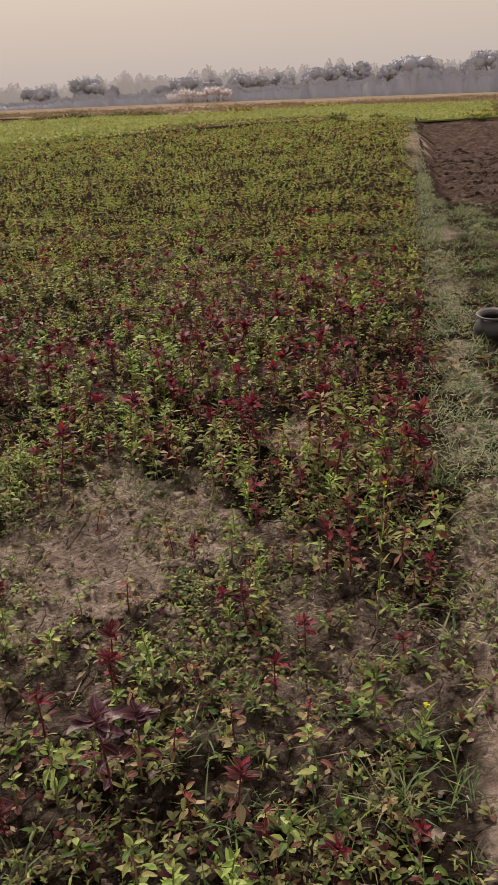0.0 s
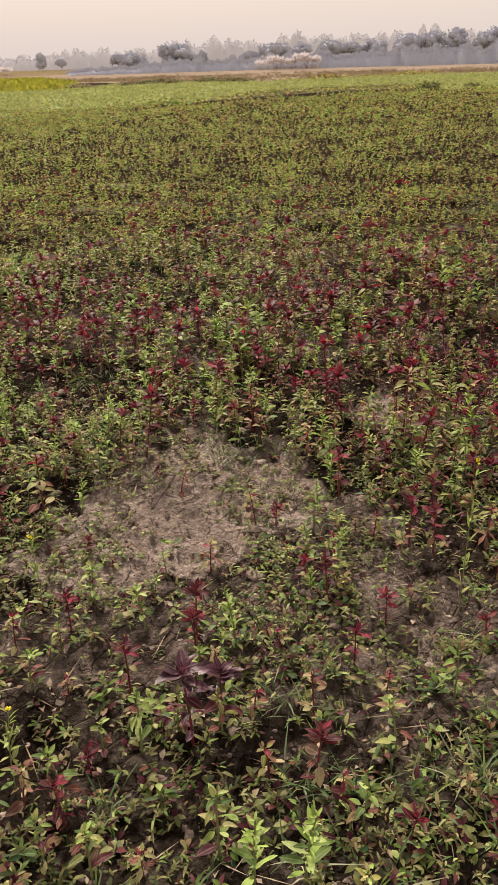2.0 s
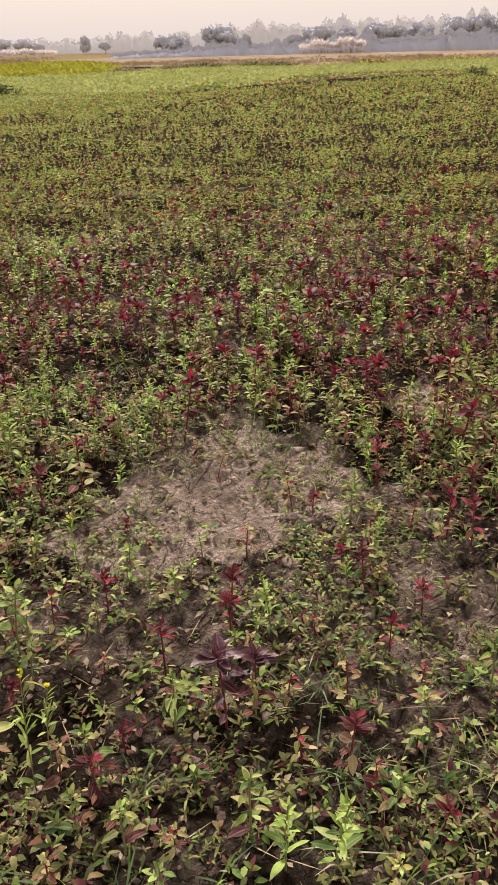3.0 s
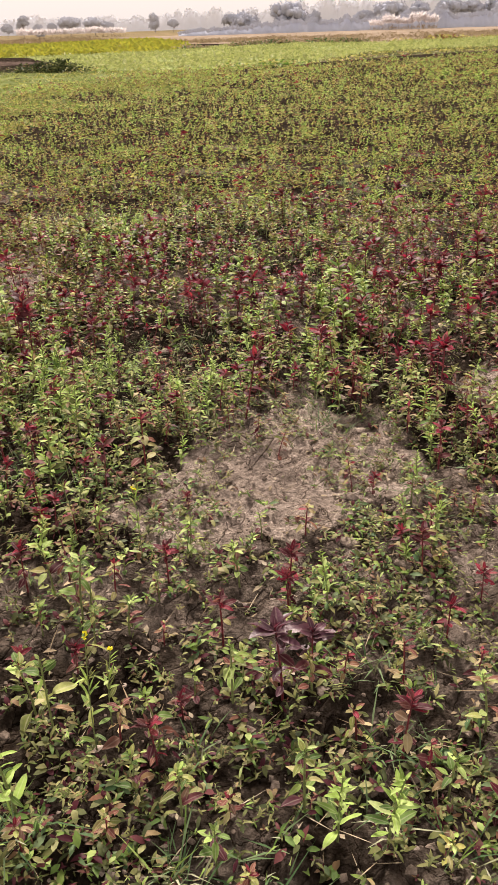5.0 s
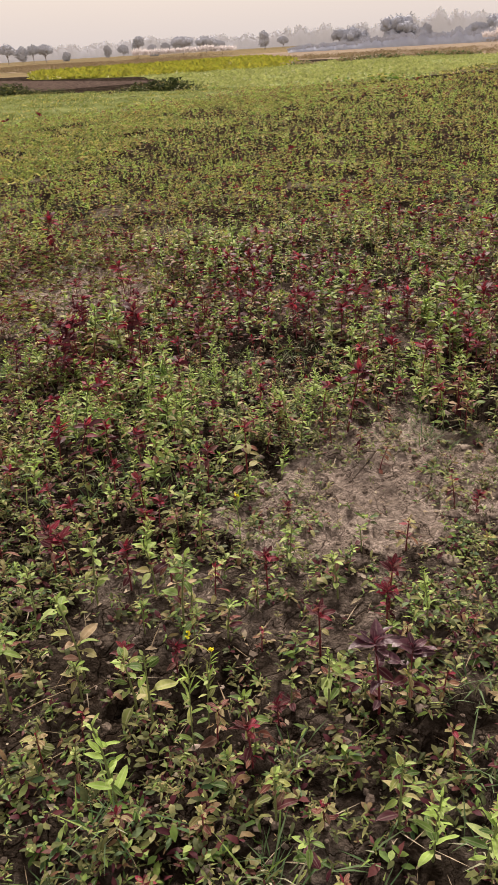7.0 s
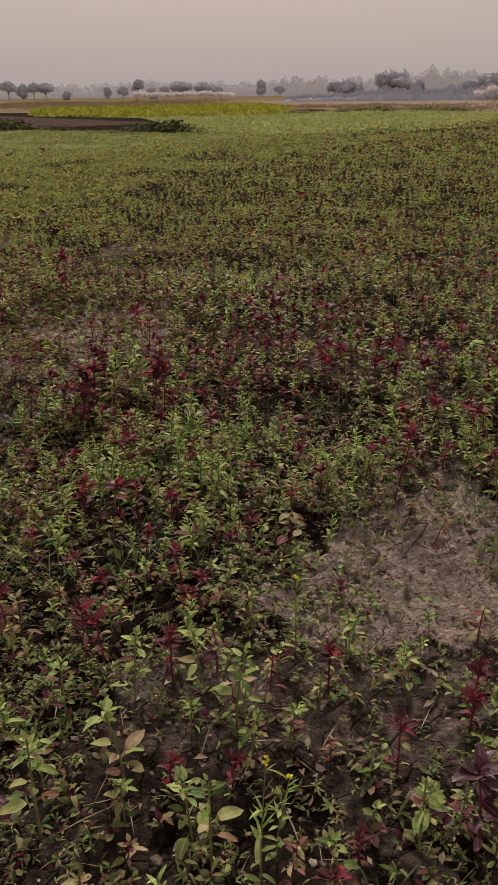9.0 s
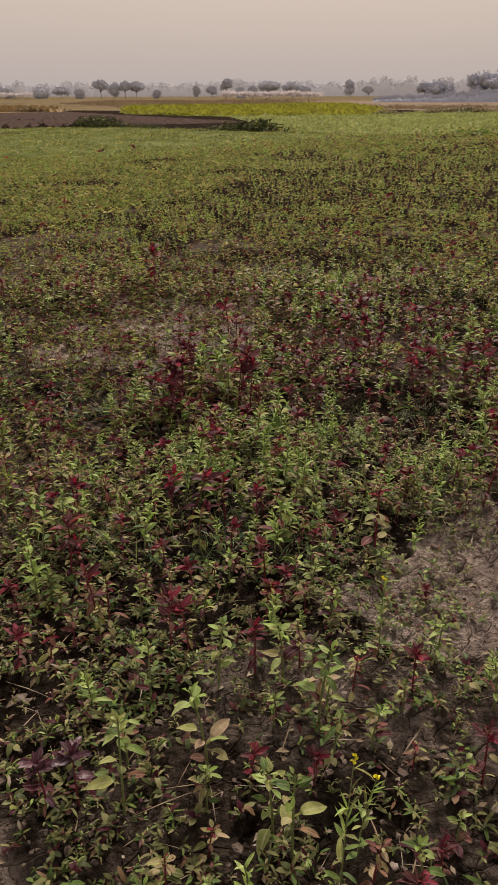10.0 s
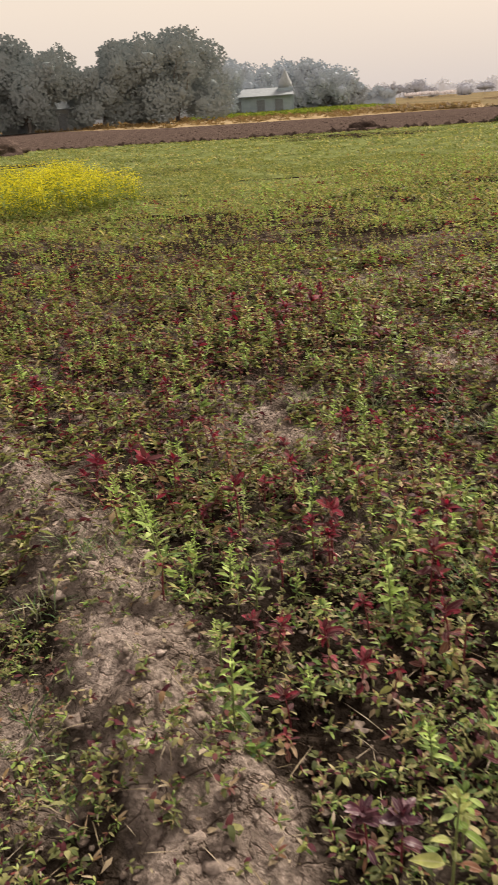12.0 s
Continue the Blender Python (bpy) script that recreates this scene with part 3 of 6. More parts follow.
def seen(x, y, margin=4.0):
    """The wedge of ground that the turning view sweeps."""
    b = bearing(x, y)
    near = 34 * np.exp(-np.hypot(x, y - 0.3) / 2.2)
    return (b > -27 - margin - near) & (b < 66 + margin + near)


# ---- ground: one sheet to the horizon, finest near the crop's corner ----
def graded(lo, hi, fine, far, grow):
    mid = np.arange(lo, hi + fine * 0.5, fine)
    out, step, v = [], fine, hi
    while v < far:
        step *= grow
        v += step
        out.append(v)
    back, step, v = [], fine, lo
    while v > -far:
        step *= grow
        v -= step
        back.append(v)
    return np.concatenate([back[::-1], mid, out])


gx, gy = graded(-2.9, 1.7, 0.019, 3500, 1.14), graded(0.7, 3.5, 0.019, 3500, 1.14)
X, Y = np.meshgrid(gx, gy)
Z = ground_z(X, Y)
nx, ny = len(gx), len(gy)
i = (np.arange(ny - 1)[:, None] * nx + np.arange(nx - 1)[None]).ravel()
tris = np.concatenate([np.stack([i, i + 1, i + nx + 1], 1), np.stack([i, i + nx + 1, i + nx], 1)])
cx, cy = X.ravel()[i], Y.ravel()[i]
slot = np.zeros(len(i), int)
slot[plough_in(cx, cy) > 0.25] = 2
slot[(np.hypot(cx, cy) > 75)] = 3
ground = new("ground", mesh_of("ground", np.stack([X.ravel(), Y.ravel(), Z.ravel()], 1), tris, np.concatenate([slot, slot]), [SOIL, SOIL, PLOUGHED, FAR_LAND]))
fx, fy = X.ravel(), Y.ravel()
trod = np.exp(-((edge_off(fx, fy) + 0.12 * (vnoise(fx * 7, fy * 7, 16) - 0.5) - 0.17) / 0.16) ** 2) * (fy < 36) * smooth(vnoise(fx * 5, fy * 5, 25), 0.25, 0.6)
bank = np.exp(-((bund_off(fx, fy) - 0.03) / (0.12 + 0.14 * vnoise(fx * 4, fy * 4, 13))) ** 2) * (1.0 + 0.4 * vnoise(fx * 9, fy * 9, 26)) * ((fx < -0.8) & (fx > -9))
dryness = ground.data.attributes.new("dryness", "FLOAT", "POINT")
dryness.data.foreach_set("value", np.maximum.reduce([bare(fx, fy), 0.42 * smooth(vnoise(fx * 1.6, fy * 1.6, 28), 0.45, 0.8) * (fy < 12), 0.3 * smooth(vnoise(fx * 2.4, fy * 2.4, 48), 0.36, 0.62) * (1 - smooth(np.hypot(fx, fy), 1.7, 2.3)), 0.9 * np.exp(-((edge_off(fx, fy) - 0.13) / 0.12) ** 2) * (1 - smooth(fy, 2.6, 3.4)) * smooth(vnoise(fx * 4, fy * 4, 49), 0.2, 0.5), 0.85 * trod, 0.95 * bank, 0.45 * smooth(-fx, 0.8, 1.8) * (1 - smooth(fy, 6, 10)) * (0.25 + 0.75 * vnoise(fx * 2, fy * 2, 27)), 0.5 * smooth(0.25 - bund_off(fx, fy), 0, 0.3) * smooth(-fx, 0.4, 0.8) * (fx > -9) * smooth(vnoise(fx * 3, fy * 3, 29), 0.3, 0.8)]).astype(np.float32))
tagged(ground, "grey-brown cracked dry silty farm soil", "ground", kind="structure")

LOW_FIELD = [(-3.2, 31.5), (-4.6, 27.0), (-6.9, 23.5), (-8.8, 17.3), (-8.6, 12.0), (-8.6, 8.6), (-10.8, 6.5), (-24, 6), (-46, 12), (-35, 20), (-27.8, 25.5), (-23.7, 30), (-19.6, 34.7), (-13.3, 33.8), (-8.8, 32)]
BROWN_FIELD = [(-46, 12), (-35, 20), (-27.8, 25.5), (-23.7, 30), (-19.6, 34.7), (-13.5, 42.7), (-22, 50), (-30, 56.5), (-36, 62), (-42, 52), (-52, 42.2), (-84, 44), (-95, 20), (-60, 5)]
STRAW_FIELD = [(-84, 44), (-52, 42.2), (-42, 52), (-36, 62), (-45, 76), (-73, 93), (-124, 104), (-125, 60)]
GREEN_PATCH = [(-72, 61), (-57, 69), (-55, 76), (-72, 92), (-98, 86)]
YELLOW_FIELD = [(-27.5, 55.9), (-18, 51.9), (-9.2, 57.1), (-12.5, 78), (-21.6, 107), (-31.8, 92), (-39.5, 80.5)]
PALE_FIELD = [(-13.5, 42.7), (-8.8, 32.3), (-4.4, 31.8), (-0.6, 33.4), (2.3, 43.4), (10.6, 47.4), (10.8, 41), (11.8, 35.7), (17, 36.4), (22, 46), (30, 66), (18.3, 70), (3.4, 62.2), (-7, 72), (-9.2, 57.1), (-18, 51.9)]
DARK_STRIP = [(-0.6, 33.4), (2.3, 43.4), (10.6, 47.4), (10.8, 41), (6.5, 40.4), (3.0, 38.0)]
RIPE_FIELD = [(18.3, 70), (3.4, 62.2), (-7, 72), (-12.5, 78), (-21.6, 107), (-40, 140), (40, 176), (170, 190), (95, 80), (45, 62), (30, 66)]
RIPE_FIELD_2 = [(-39.5, 80.5), (-31.8, 92), (-21.6, 107), (-40, 140), (-75, 150), (-62, 105)]
sheet("field_of_seedlings", LOW_FIELD, 0.008, LOW_GREEN, "low light green seedling field with faint dark rows", "field")
# the ploughed plot across the bund lies a spade's depth lower
U, W = np.meshgrid(np.concatenate([np.arange(0.24, 6, 0.11), np.arange(6, 16, 0.4)]), np.concatenate([np.arange(9.6, 20, 0.11), np.arange(20, 36, 0.25)]))
PX, PY = 0.46 + 0.34 * W + U / 0.947, W + 0 * U
keep = PY + 0.6 * (PX - 4.5) > 10.75
lump = 0.06 * (vnoise(PX * 1.9, PY * 1.9, 12) - 0.5) + 0.10 * (vnoise(PX * 4.6, PY * 4.6, 14) - 0.5) + 0.10 * (vnoise(PX * 8.7, PY * 8.7, 15) - 0.5)
PZ = -0.36 + lump + 0.34 * (1 - smooth(U, 0.22, 0.55)) + 0.22 * smooth(W, 29.0, 35.5)
pw = U.shape[1]
pi = (np.arange(U.shape[0] - 1)[:, None] * pw + np.arange(pw - 1)[None]).ravel()
pi = pi[keep.ravel()[pi]]
ptris = np.concatenate([np.stack([pi, pi + 1, pi + pw + 1], 1), np.stack([pi, pi + pw + 1, pi + pw], 1)])
plot = new("ploughed_plot", mesh_of("ploughed_plot", np.stack([PX.ravel(), PY.ravel(), PZ.ravel()], 1), ptris, None, [PLOUGHED]))
tagged(plot, "dark ploughed plot sunk below the grass bund", "field", kind="structure")
sheet("ploughed_field", BROWN_FIELD, 0.022, PLOUGHED, "dark brown freshly ploughed field", "field")
sheet("stubble_field", STRAW_FIELD, 0.016, STRAW_FLOOR, "tan stubble field strewn with straw", "field")
sheet("young_rice_field", GREEN_PATCH, 0.06, PALE_GREEN, "yellow-green young crop among stubble", "field")
sheet("far_mustard_field", YELLOW_FIELD, 0.020, YELLOW_FLOOR, "yellow-green flowering mustard field", "field")
sheet("pale_crop_field", PALE_FIELD, 0.018, PALE_GREEN, "pale green low vegetable crop field", "field")
sheet("bare_strip", DARK_STRIP, 0.030, FALLOW, "dark bare soil strip behind the crop", "field")
sheet("ripe_grass_field", RIPE_FIELD, 0.018, RIPE, "orange-brown field of ripe dry grass", "field")
sheet("ripe_grass_field_far", RIPE_FIELD_2, 0.017, RIPE, "orange-brown strip of ripe grass", "field")


# ---- the crop: plants that stand out, (x, y, height) ----
RED_BACK = [(1.15, 6, 0.28), (1.34, 6.03, 0.35), (1.54, 5.63, 0.11), (0.71, 5.11, 0.2), (0.54, 4.67, 0.18), (-0.26, 4.99, 0.15), (0.2, 4.76, 0.23), (0.08, 4.47, 0.17), (0.72, 3.71, 0.27), (0.38, 3.79, 0.21), (0.9, 3.83, 0.14), (1.17, 3.76, 0.2), (1.38, 3.96, 0.29), (0.19, 3.84, 0.12), (-0.13, 3.56, 0.2), (1.98, 4.78, 0.29), (0.07, 3.33, 0.12), (1.2, 3.14, 0.16), (0.99, 3.07, 0.19), (1.8, 3.95, 0.13), (1.7, 3.89, 0.19), (0.95, 5.18, 0.12), (1.06, 5.02, 0.15)]
RED_FRONT = [(-0.06, 1.69, 0.19), (-0.25, 1.92, 0.14), (0.11, 1.82, 0.14), (0.39, 1.35, 0.19), (0.5, 2, 0.17), (0.54, 1.74, 0.14), (0.66, 1.91, 0.11), (0.88, 2.23, 0.17), (0.95, 2.51, 0.14), (1.1, 2.08, 0.15), (0.93, 1.83, 0.11), (0.63, 2.64, 0.19), (0.82, 2.76, 0.16), (0.77, 2.89, 0.12), (0.82, 2.31, 0.2), (0.38, 2.47, 0.08), (0.57, 1.21, 0.1), (0.76, 1.23, 0.08), (-0.26, 2.37, 0.08), (-0.87, 1.89, 0.19), (-0.95, 2.14, 0.16), (-0.92, 2.4, 0.13), (-1.21, 1.98, 0.2), (-1.47, 2.3, 0.12), (-0.43, 1.57, 0.1), (-0.57, 1.53, 0.12), (-0.13, 1.44, 0.08)]
RED_LEFT = [(-2.01, 4.6, 0.2), (-1.64, 4.58, 0.25), (-0.2, 4.97, 0.14), (-2.86, 1.92, 0.17), (-3.31, 2.07, 0.11), (-2.79, 2.48, 0.15), (-1.76, 2.13, 0.26), (-2.21, 2.26, 0.13), (-2.1, 2.03, 0.25), (-1.77, 1.9, 0.17), (-1.37, 2.12, 0.24), (-1.63, 1.65, 0.12), (-1.4, 1.7, 0.17), (-1.28, 1.68, 0.15), (-4.11, 3.17, 0.08), (-3.13, 2.56, 0.08), (-0.12, 3.71, 0.13), (-0.28, 4.82, 0.18), (0.4, 3.91, 0.18), (0.07, 4.61, 0.19), (-1.59, 3.36, 0.15), (-1.06, 3.71, 0.14), (-1.74, 4.75, 0.3)]
PURPLE = [(0.11, 1.49, 0.26), (-0.98, 1.32, 0.17), (-0.92, 1.35, 0.18), (0.18, 1.56, 0.19)]
BRONZE = [(0.49, 3.77, 0.3), (0.41, 1.57, 0.18), (0.6, 1.61, 0.11), (-0.64, 1.2, 0.16), (-0.46, 2.6, 0.31), (-1.02, 2.1, 0.14), (-0.6, 2.16, 0.16), (-1.1, 2.1, 0.12), (-1.21, 1.85, 0.14), (-1.22, 1.74, 0.16), (-1.16, 1.97, 0.22), (-1.99, 1.59, 0.19), (-0.56, 1.94, 0.17)]
GREENS = [(0.39, 3.21, 0.23), (0.59, 1.44, 0.18), (0.77, 1.59, 0.17), (-0.01, 1.47, 0.18), (0.48, 1.26, 0.15), (0.17, 1.2, 0.19), (-0.16, 1.32, 0.19), (-0.19, 1.2, 0.14), (-0.66, 1.49, 0.28), (-0.48, 1.4, 0.22), (0.01, 1.54, 0.13), (0, 1.06, 0.14), (-0.86, 1.48, 0.18), (-0.04, 1.94, 0.17), (-0.59, 1.88, 0.21), (-0.5, 1.82, 0.16), (-0.94, 1.72, 0.17), (-0.81, 1.36, 0.26), (-0.43, 1.37, 0.25), (-0.74, 1.78, 0.22), (-0.89, 1.68, 0.2), (-0.46, 1.74, 0.25), (-0.32, 1.7, 0.14), (-0.15, 3.67, 0.3)]
LIMES = [(0.53, 2.49, 0.18), (0.58, 2.27, 0.13), (-0.06, 1.99, 0.12), (0.22, 1.82, 0.18), (0.24, 1.14, 0.21), (0.34, 1.12, 0.24), (-0.43, 1.13, 0.26), (-1.02, 1.61, 0.13), (-0.68, 3.67, 0.17), (-0.77, 2.8, 0.28), (-1.43, 1.37, 0.26), (-2.03, 1.63, 0.36), (-1.9, 1.79, 0.18), (-1.41, 1.98, 0.26), (-1.7, 1.55, 0.12), (-2.43, 4.23, 0.23), (-4.32, 2.5, 0.14), (-3.04, 4.19, 0.11)]
MUSTARDS = [(0.89, 1.96, 0.55), (-0.36, 2.06, 0.3), (-0.32, 1.34, 0.36), (-0.3, 1.41, 0.28), (0.87, 1.52, 0.16)]
LABELS = {
    "red": ("red amaranth plant with crimson top leaves", "red_amaranth", "amaranth"),
    "purple": ("dark purple amaranth with broad glossy leaves", "purple_amaranth", "amaranth"),
    "bronze": ("bronze-leaved amaranth with yellowing lower leaves", "bronze_amaranth", "amaranth"),
    "green": ("green amaranth plant with broad light leaves", "green_amaranth", "amaranth"),
    "olive": ("olive-green young amaranth with pale leaf tips", "olive_amaranth", "amaranth"),
    "lime": ("lime-green spiky weed with narrow leaves", "green_weed", "weed"),
    "mustard": ("thin mustard plant with small yellow flowers", "mustard_plant", "mustard plant"),
}
LEAF_MESHES = {}


def leaf_mesh(slot, wide, n):
    """Shared leaf meshes one metre long, a few shapes for each tissue; one in four is eaten by insects."""
    wide = 0.13 if wide < 0.2 else 0.30 if wide < 0.36 else 0.9 if wide > 0.8 else 0.41 if wide < 0.46 else 0.5
    key = (slot, wide, n % 4)
    if key not in LEAF_MESHES:
        k = n % 4
        bare_base = 0.30 if slot in (S_GRE, S_SAG, S_OLI, S_BRO, S_LIM, S_DRY) and wide > 0.35 else 0.08
        droop = (0.22, 0.45, 0.7, 0.35)[k] if bare_base > 0.1 else (0.10, 0.25, 0.45, 0.2)[k]
        rows = 7 if wide > 0.2 else 2
        v, f = leaf_shape(rows, 1.0, wide, droop, (0.15, 0.30, 0.45, 0.22)[k], (0.04, 0.07, 0.10, 0.06)[k], 1.0, bare_base)
        if k == 3 and rows == 7:
            f = np.delete(f, [13, 16, 17], axis=0)
        me = mesh_of("leaf", v, f, None, [PLANT_MATS[slot]])
        side = np.array([1.0] + [0.0, 1.0, 0.0] * rows + [1.0])
        blade = me.attributes.new("blade", "FLOAT_VECTOR", "POINT")
        blade.data.foreach_set("vector", np.stack([side, 1 - side, v[:, 0] - 0.35 * np.abs(v[:, 1])], 1).astype(np.float32).ravel())
        LEAF_MESHES[key] = me
    return LEAF_MESHES[key]


def plant(kind, x, y, h):
    label, name, cat = LABELS[kind]
    base = new(name)
    base.empty_display_size = 0.05
    base.matrix_world = pose(x, y, float(ground_z(x, y)) - 0.004)
    group = {"mustard": "mustard plants in the crop", "lime": "weeds in the crop"}.get(kind, "amaranth plants in the crop")
    tagged(base, label, cat, group)
    g = np.random.default_rng(int(abs(x * 1000) + abs(y * 77000)))
    path, slot, r, leaves = plant_plan(kind, h, g)
    v, f = tube(path, r, r * 0.5, 6)
    part("stem", mesh_of("stem", v, f, None, [PLANT_MATS[slot]]), base)
    for n, (p, yaw, pitch, roll, long, wide, sl) in enumerate(leaves):
        name = "flower" if sl == S_FLO else "pod" if wide < 0.2 else "leaf"
        ob = part(name, leaf_mesh(sl, wide, n), base)
        m = Matrix(turn(yaw, pitch, roll).tolist()).to_4x4() @ Matrix.Scale(long, 4)
        ob.matrix_local = Matrix.Translation(p) @ m
    return base


HEROES = [(k, *row) for k, rows in (("red", RED_BACK + RED_FRONT + RED_LEFT), ("purple", PURPLE), ("bronze", BRONZE), ("green", GREENS), ("lime", LIMES), ("mustard", MUSTARDS)) for row in rows]
for k, x, y, h in HEROES:
    plant(k, x, y, h * (1.05 if k == "red" and y > 2.5 else 1.0 if k in ("green", "lime") and y < 2.2 else 0.95 if k in ("red", "mustard") else 0.84))
hx, hy = np.array([r[1] for r in HEROES]), np.array([r[2] for r in HEROES])


# ---- the rest of the crop, too many to count ----
def low_zone(x, y):
    """The part of the field that holds only seedlings."""
    xb = np.interp(y, [4.5, 6, 8, 12, 17, 23.5, 27, 31.5], [-14, -12.4, -10.0, -10.4, -10.4, -8.4, -6.3, -4.9])
    return smooth(xb - x + 1.6 * (vnoise(x * 0.6, y * 0.6, 31) - 0.5), -0.7, 0.9)


def in_crop(x, y):
    o = edge_off(x, y)
    far = np.interp(x, [-14, -8.8, -4.4, -0.6, 3.0, 6.5, 10.8], [33.4, 31.4, 30.6, 31.2, 34.6, 36.8, 38.0])
    ok = (o < -0.03 + 0.10 * (vnoise(x * 2, y * 2, 33) - 0.5)) & (y < far) & (np.hypot(x, y - 0.3) > 0.62)
    ok &= (x > -0.9) | (bund_off(x, y) > 0.14 + 0.12 * vnoise(x * 3, y * 3, 34))
    return ok & seen(x, y)


def crop_density(x, y):
    clump = smooth(vnoise(x * 2.6, y * 2.6, 35) * 0.6 + vnoise(x * 6.5, y * 6.5, 36) * 0.4, 0.28, 0.62)
    even = smooth(np.hypot(x, y), 5, 9)
    d = (0.42 + 0.28 * even + (0.58 - 0.28 * even) * clump) * (1 - 0.93 * bare(x, y)) * (1 - low_zone(x, y))
    dense = np.exp(-(((x + 0.75) / 0.95) ** 2 + ((y - 2.95) / 0.75) ** 2))
    thin = np.exp(-(((x - 0.35) / 0.95) ** 2 + ((y - 1.8) / 0.8) ** 2))
    thin = np.maximum(thin, 1.15 * np.exp(-(((x + 0.95) / 0.4) ** 2 + ((y - 1.3) / 0.25) ** 2)))
    left = smooth(-x, 1.3, 2.2) * (1 - smooth(y, 3.5, 6.0))
    return np.where(in_crop(x, y), np.clip(d * (0.72 + 0.6 * dense - 0.52 * thin - 0.12 * left) * (0.24 + 0.76 * smooth(np.hypot(x, y - 0.25), 1.7, 2.9)), 0, 1), 0)


def red_share(x, y):
    band = np.exp(-((np.hypot(x - 0.1, y - 0.3) - 4.3) / 1.8) ** 2)
    edge = np.exp(-((edge_off(x, y) + 0.5) / 0.5) ** 2) * (y < 6)
    n = vnoise(x * 1.4, y * 1.4, 37)
    n = n * (1 - 0.4 * smooth(-x, 1.6, 2.6))
    return np.clip((0.085 + 0.22 * band + 0.14 * edge) * (0.35 + 1.6 * n * n), 0.01, 0.5)


def choose(x, y, kinds):
    """Kind of every plant: reds in drifts, limes and bronzes in their own."""
    n = len(x)
    u, red = rng.random(n), red_share(x, y)
    lime, bron = 0.05 + 0.2 * vnoise(x * 1.1, y * 1.1, 38), 0.10 + 0.30 * vnoise(x * 0.9, y * 0.9, 39)
    bron = bron + 0.35 * smooth(-x, 1.4, 2.6) * (1 - smooth(y, 7, 10)) + 0.4 * np.exp(-((edge_off(x, y) + 0.5) / 0.6) ** 2)
    far = smooth(np.hypot(x, y), 3.0, 7.5)
    w = np.stack([red * (1 - 0.93 * smooth(np.hypot(x, y), 5.5, 13)), bron * (1 - 0.6 * far), lime * (1 - 0.2 * far), 0.34 * (1 - 0.35 * far), 0.12 + 0.5 * far], 1)
    w = np.cumsum(w / w.sum(1, keepdims=True), 1)
    k = (u[:, None] > w).sum(1).clip(0, 4)
    return k


KINDS = ["red", "bronze", "lime", "green", "olive"]
TALL = {"red": 0.22, "bronze": 0.16, "lime": 0.19, "green": 0.18, "olive": 0.16}


def crop_layer(name, x, y, rows, variants, keep, gain, label, stem=True, tall=1.0, mats=PLANT_MATS):
    g = np.random.default_rng(len(name) * 13 + rows)
    temps = [template(k, TALL[k] * tall, g, rows, keep, gain, stem) for k in KINDS for _ in range(variants)]
    which = choose(x, y, KINDS) * variants + rng.integers(0, variants, len(x))
    vigor = (1 - 0.1 * smooth(-x, 1.6, 2.6) * (1 - smooth(y, 5, 8))) * (0.45 + 0.75 * vnoise(x * 1.9, y * 1.9, 40) * rng.uniform(0.5, 1.3, len(x))) * (0.66 + 0.34 * np.maximum(smooth(np.hypot(x, y), 1.8, 3.2), 0.7 * smooth(-x, 0.2, 0.8)))
    vigor = vigor * np.where(rng.random(len(x)) < 0.12, 1.4, 0.95)
    pts = np.stack([x, y, ground_z(x, y) - 0.004], 1)
    stuff(name, scatter(temps, which, pts, rng.uniform(0, 6.28, len(x)), vigor, 0.12), mats, label, "amaranth")


def ring(x, y, lo, hi):
    d = np.hypot(x + 0.05, y - 0.25) * (1 + 0.22 * (vnoise(x * 19, y * 19, 91) + 0.6 * vnoise(x * 2.3, y * 2.3, 92) - 0.8))
    return (d >= lo) & (d < hi)


NEAR_MATS = [M_SAGE if m is M_OLIVE else m for m in PLANT_MATS]
x, y = throw(-5.2, 2.4, 0.5, 5.2, 290, lambda a, b: crop_density(a, b) * ring(a, b, 0, 3.6))
gap = np.array([np.min((hx - a) ** 2 + (hy - b) ** 2) for a, b in zip(x, y)]) > 0.035 ** 2
x, y = x[gap], y[gap]
# the plants nearest to the field's corner stand as things of their own
reach = np.argsort(np.hypot(x + 0.1, y - 0.3))
single, rest = reach[:120], reach[120:]
for a, b, k in zip(x[single], y[single], choose(x[single], y[single], KINDS)):
    plant(KINDS[k], float(a), float(b), TALL[KINDS[k]] * float(rng.uniform(0.45, 0.85)))
crop_layer("near_amaranth_crop", x[rest], y[rest], 2, 7, 1.0, 1.0, "dense mixed red and green amaranth seedlings near", mats=NEAR_MATS)
x, y = throw(-7.5, 4, 0.5, 7.5, 205, lambda a, b: crop_density(a, b) * ring(a, b, 3.6, 6.8))
crop_layer("middle_amaranth_crop", x, y, -1, 9, 1.0, 1.1, "mixed olive and red amaranth crop in drifts")
x, y = throw(-13, 5.5, 1.0, 13, 255, lambda a, b: crop_density(a, b) * ring(a, b, 6.8, 12))
crop_layer("open_amaranth_crop", x, y, 0, 8, 0.6, 1.16, "olive-green and red amaranth crop, open field", False, 0.72)
x, y = throw(-13, 14, 4, 42, 135, lambda a, b: crop_density(a, b) * ring(a, b, 12, 21))
crop_layer("far_amaranth_crop", x, y, 0, 6, 0.4, 1.45, "olive-green amaranth crop with red plants", False, 0.75)
x, y = throw(-13, 14, 14, 42, 64, lambda a, b: crop_density(a, b) * ring(a, b, 21, 60))
crop_layer("farthest_amaranth_crop", x, y, 0, 4, 0.36, 2.1, "olive-green amaranth crop towards the field's end", False, 0.85)

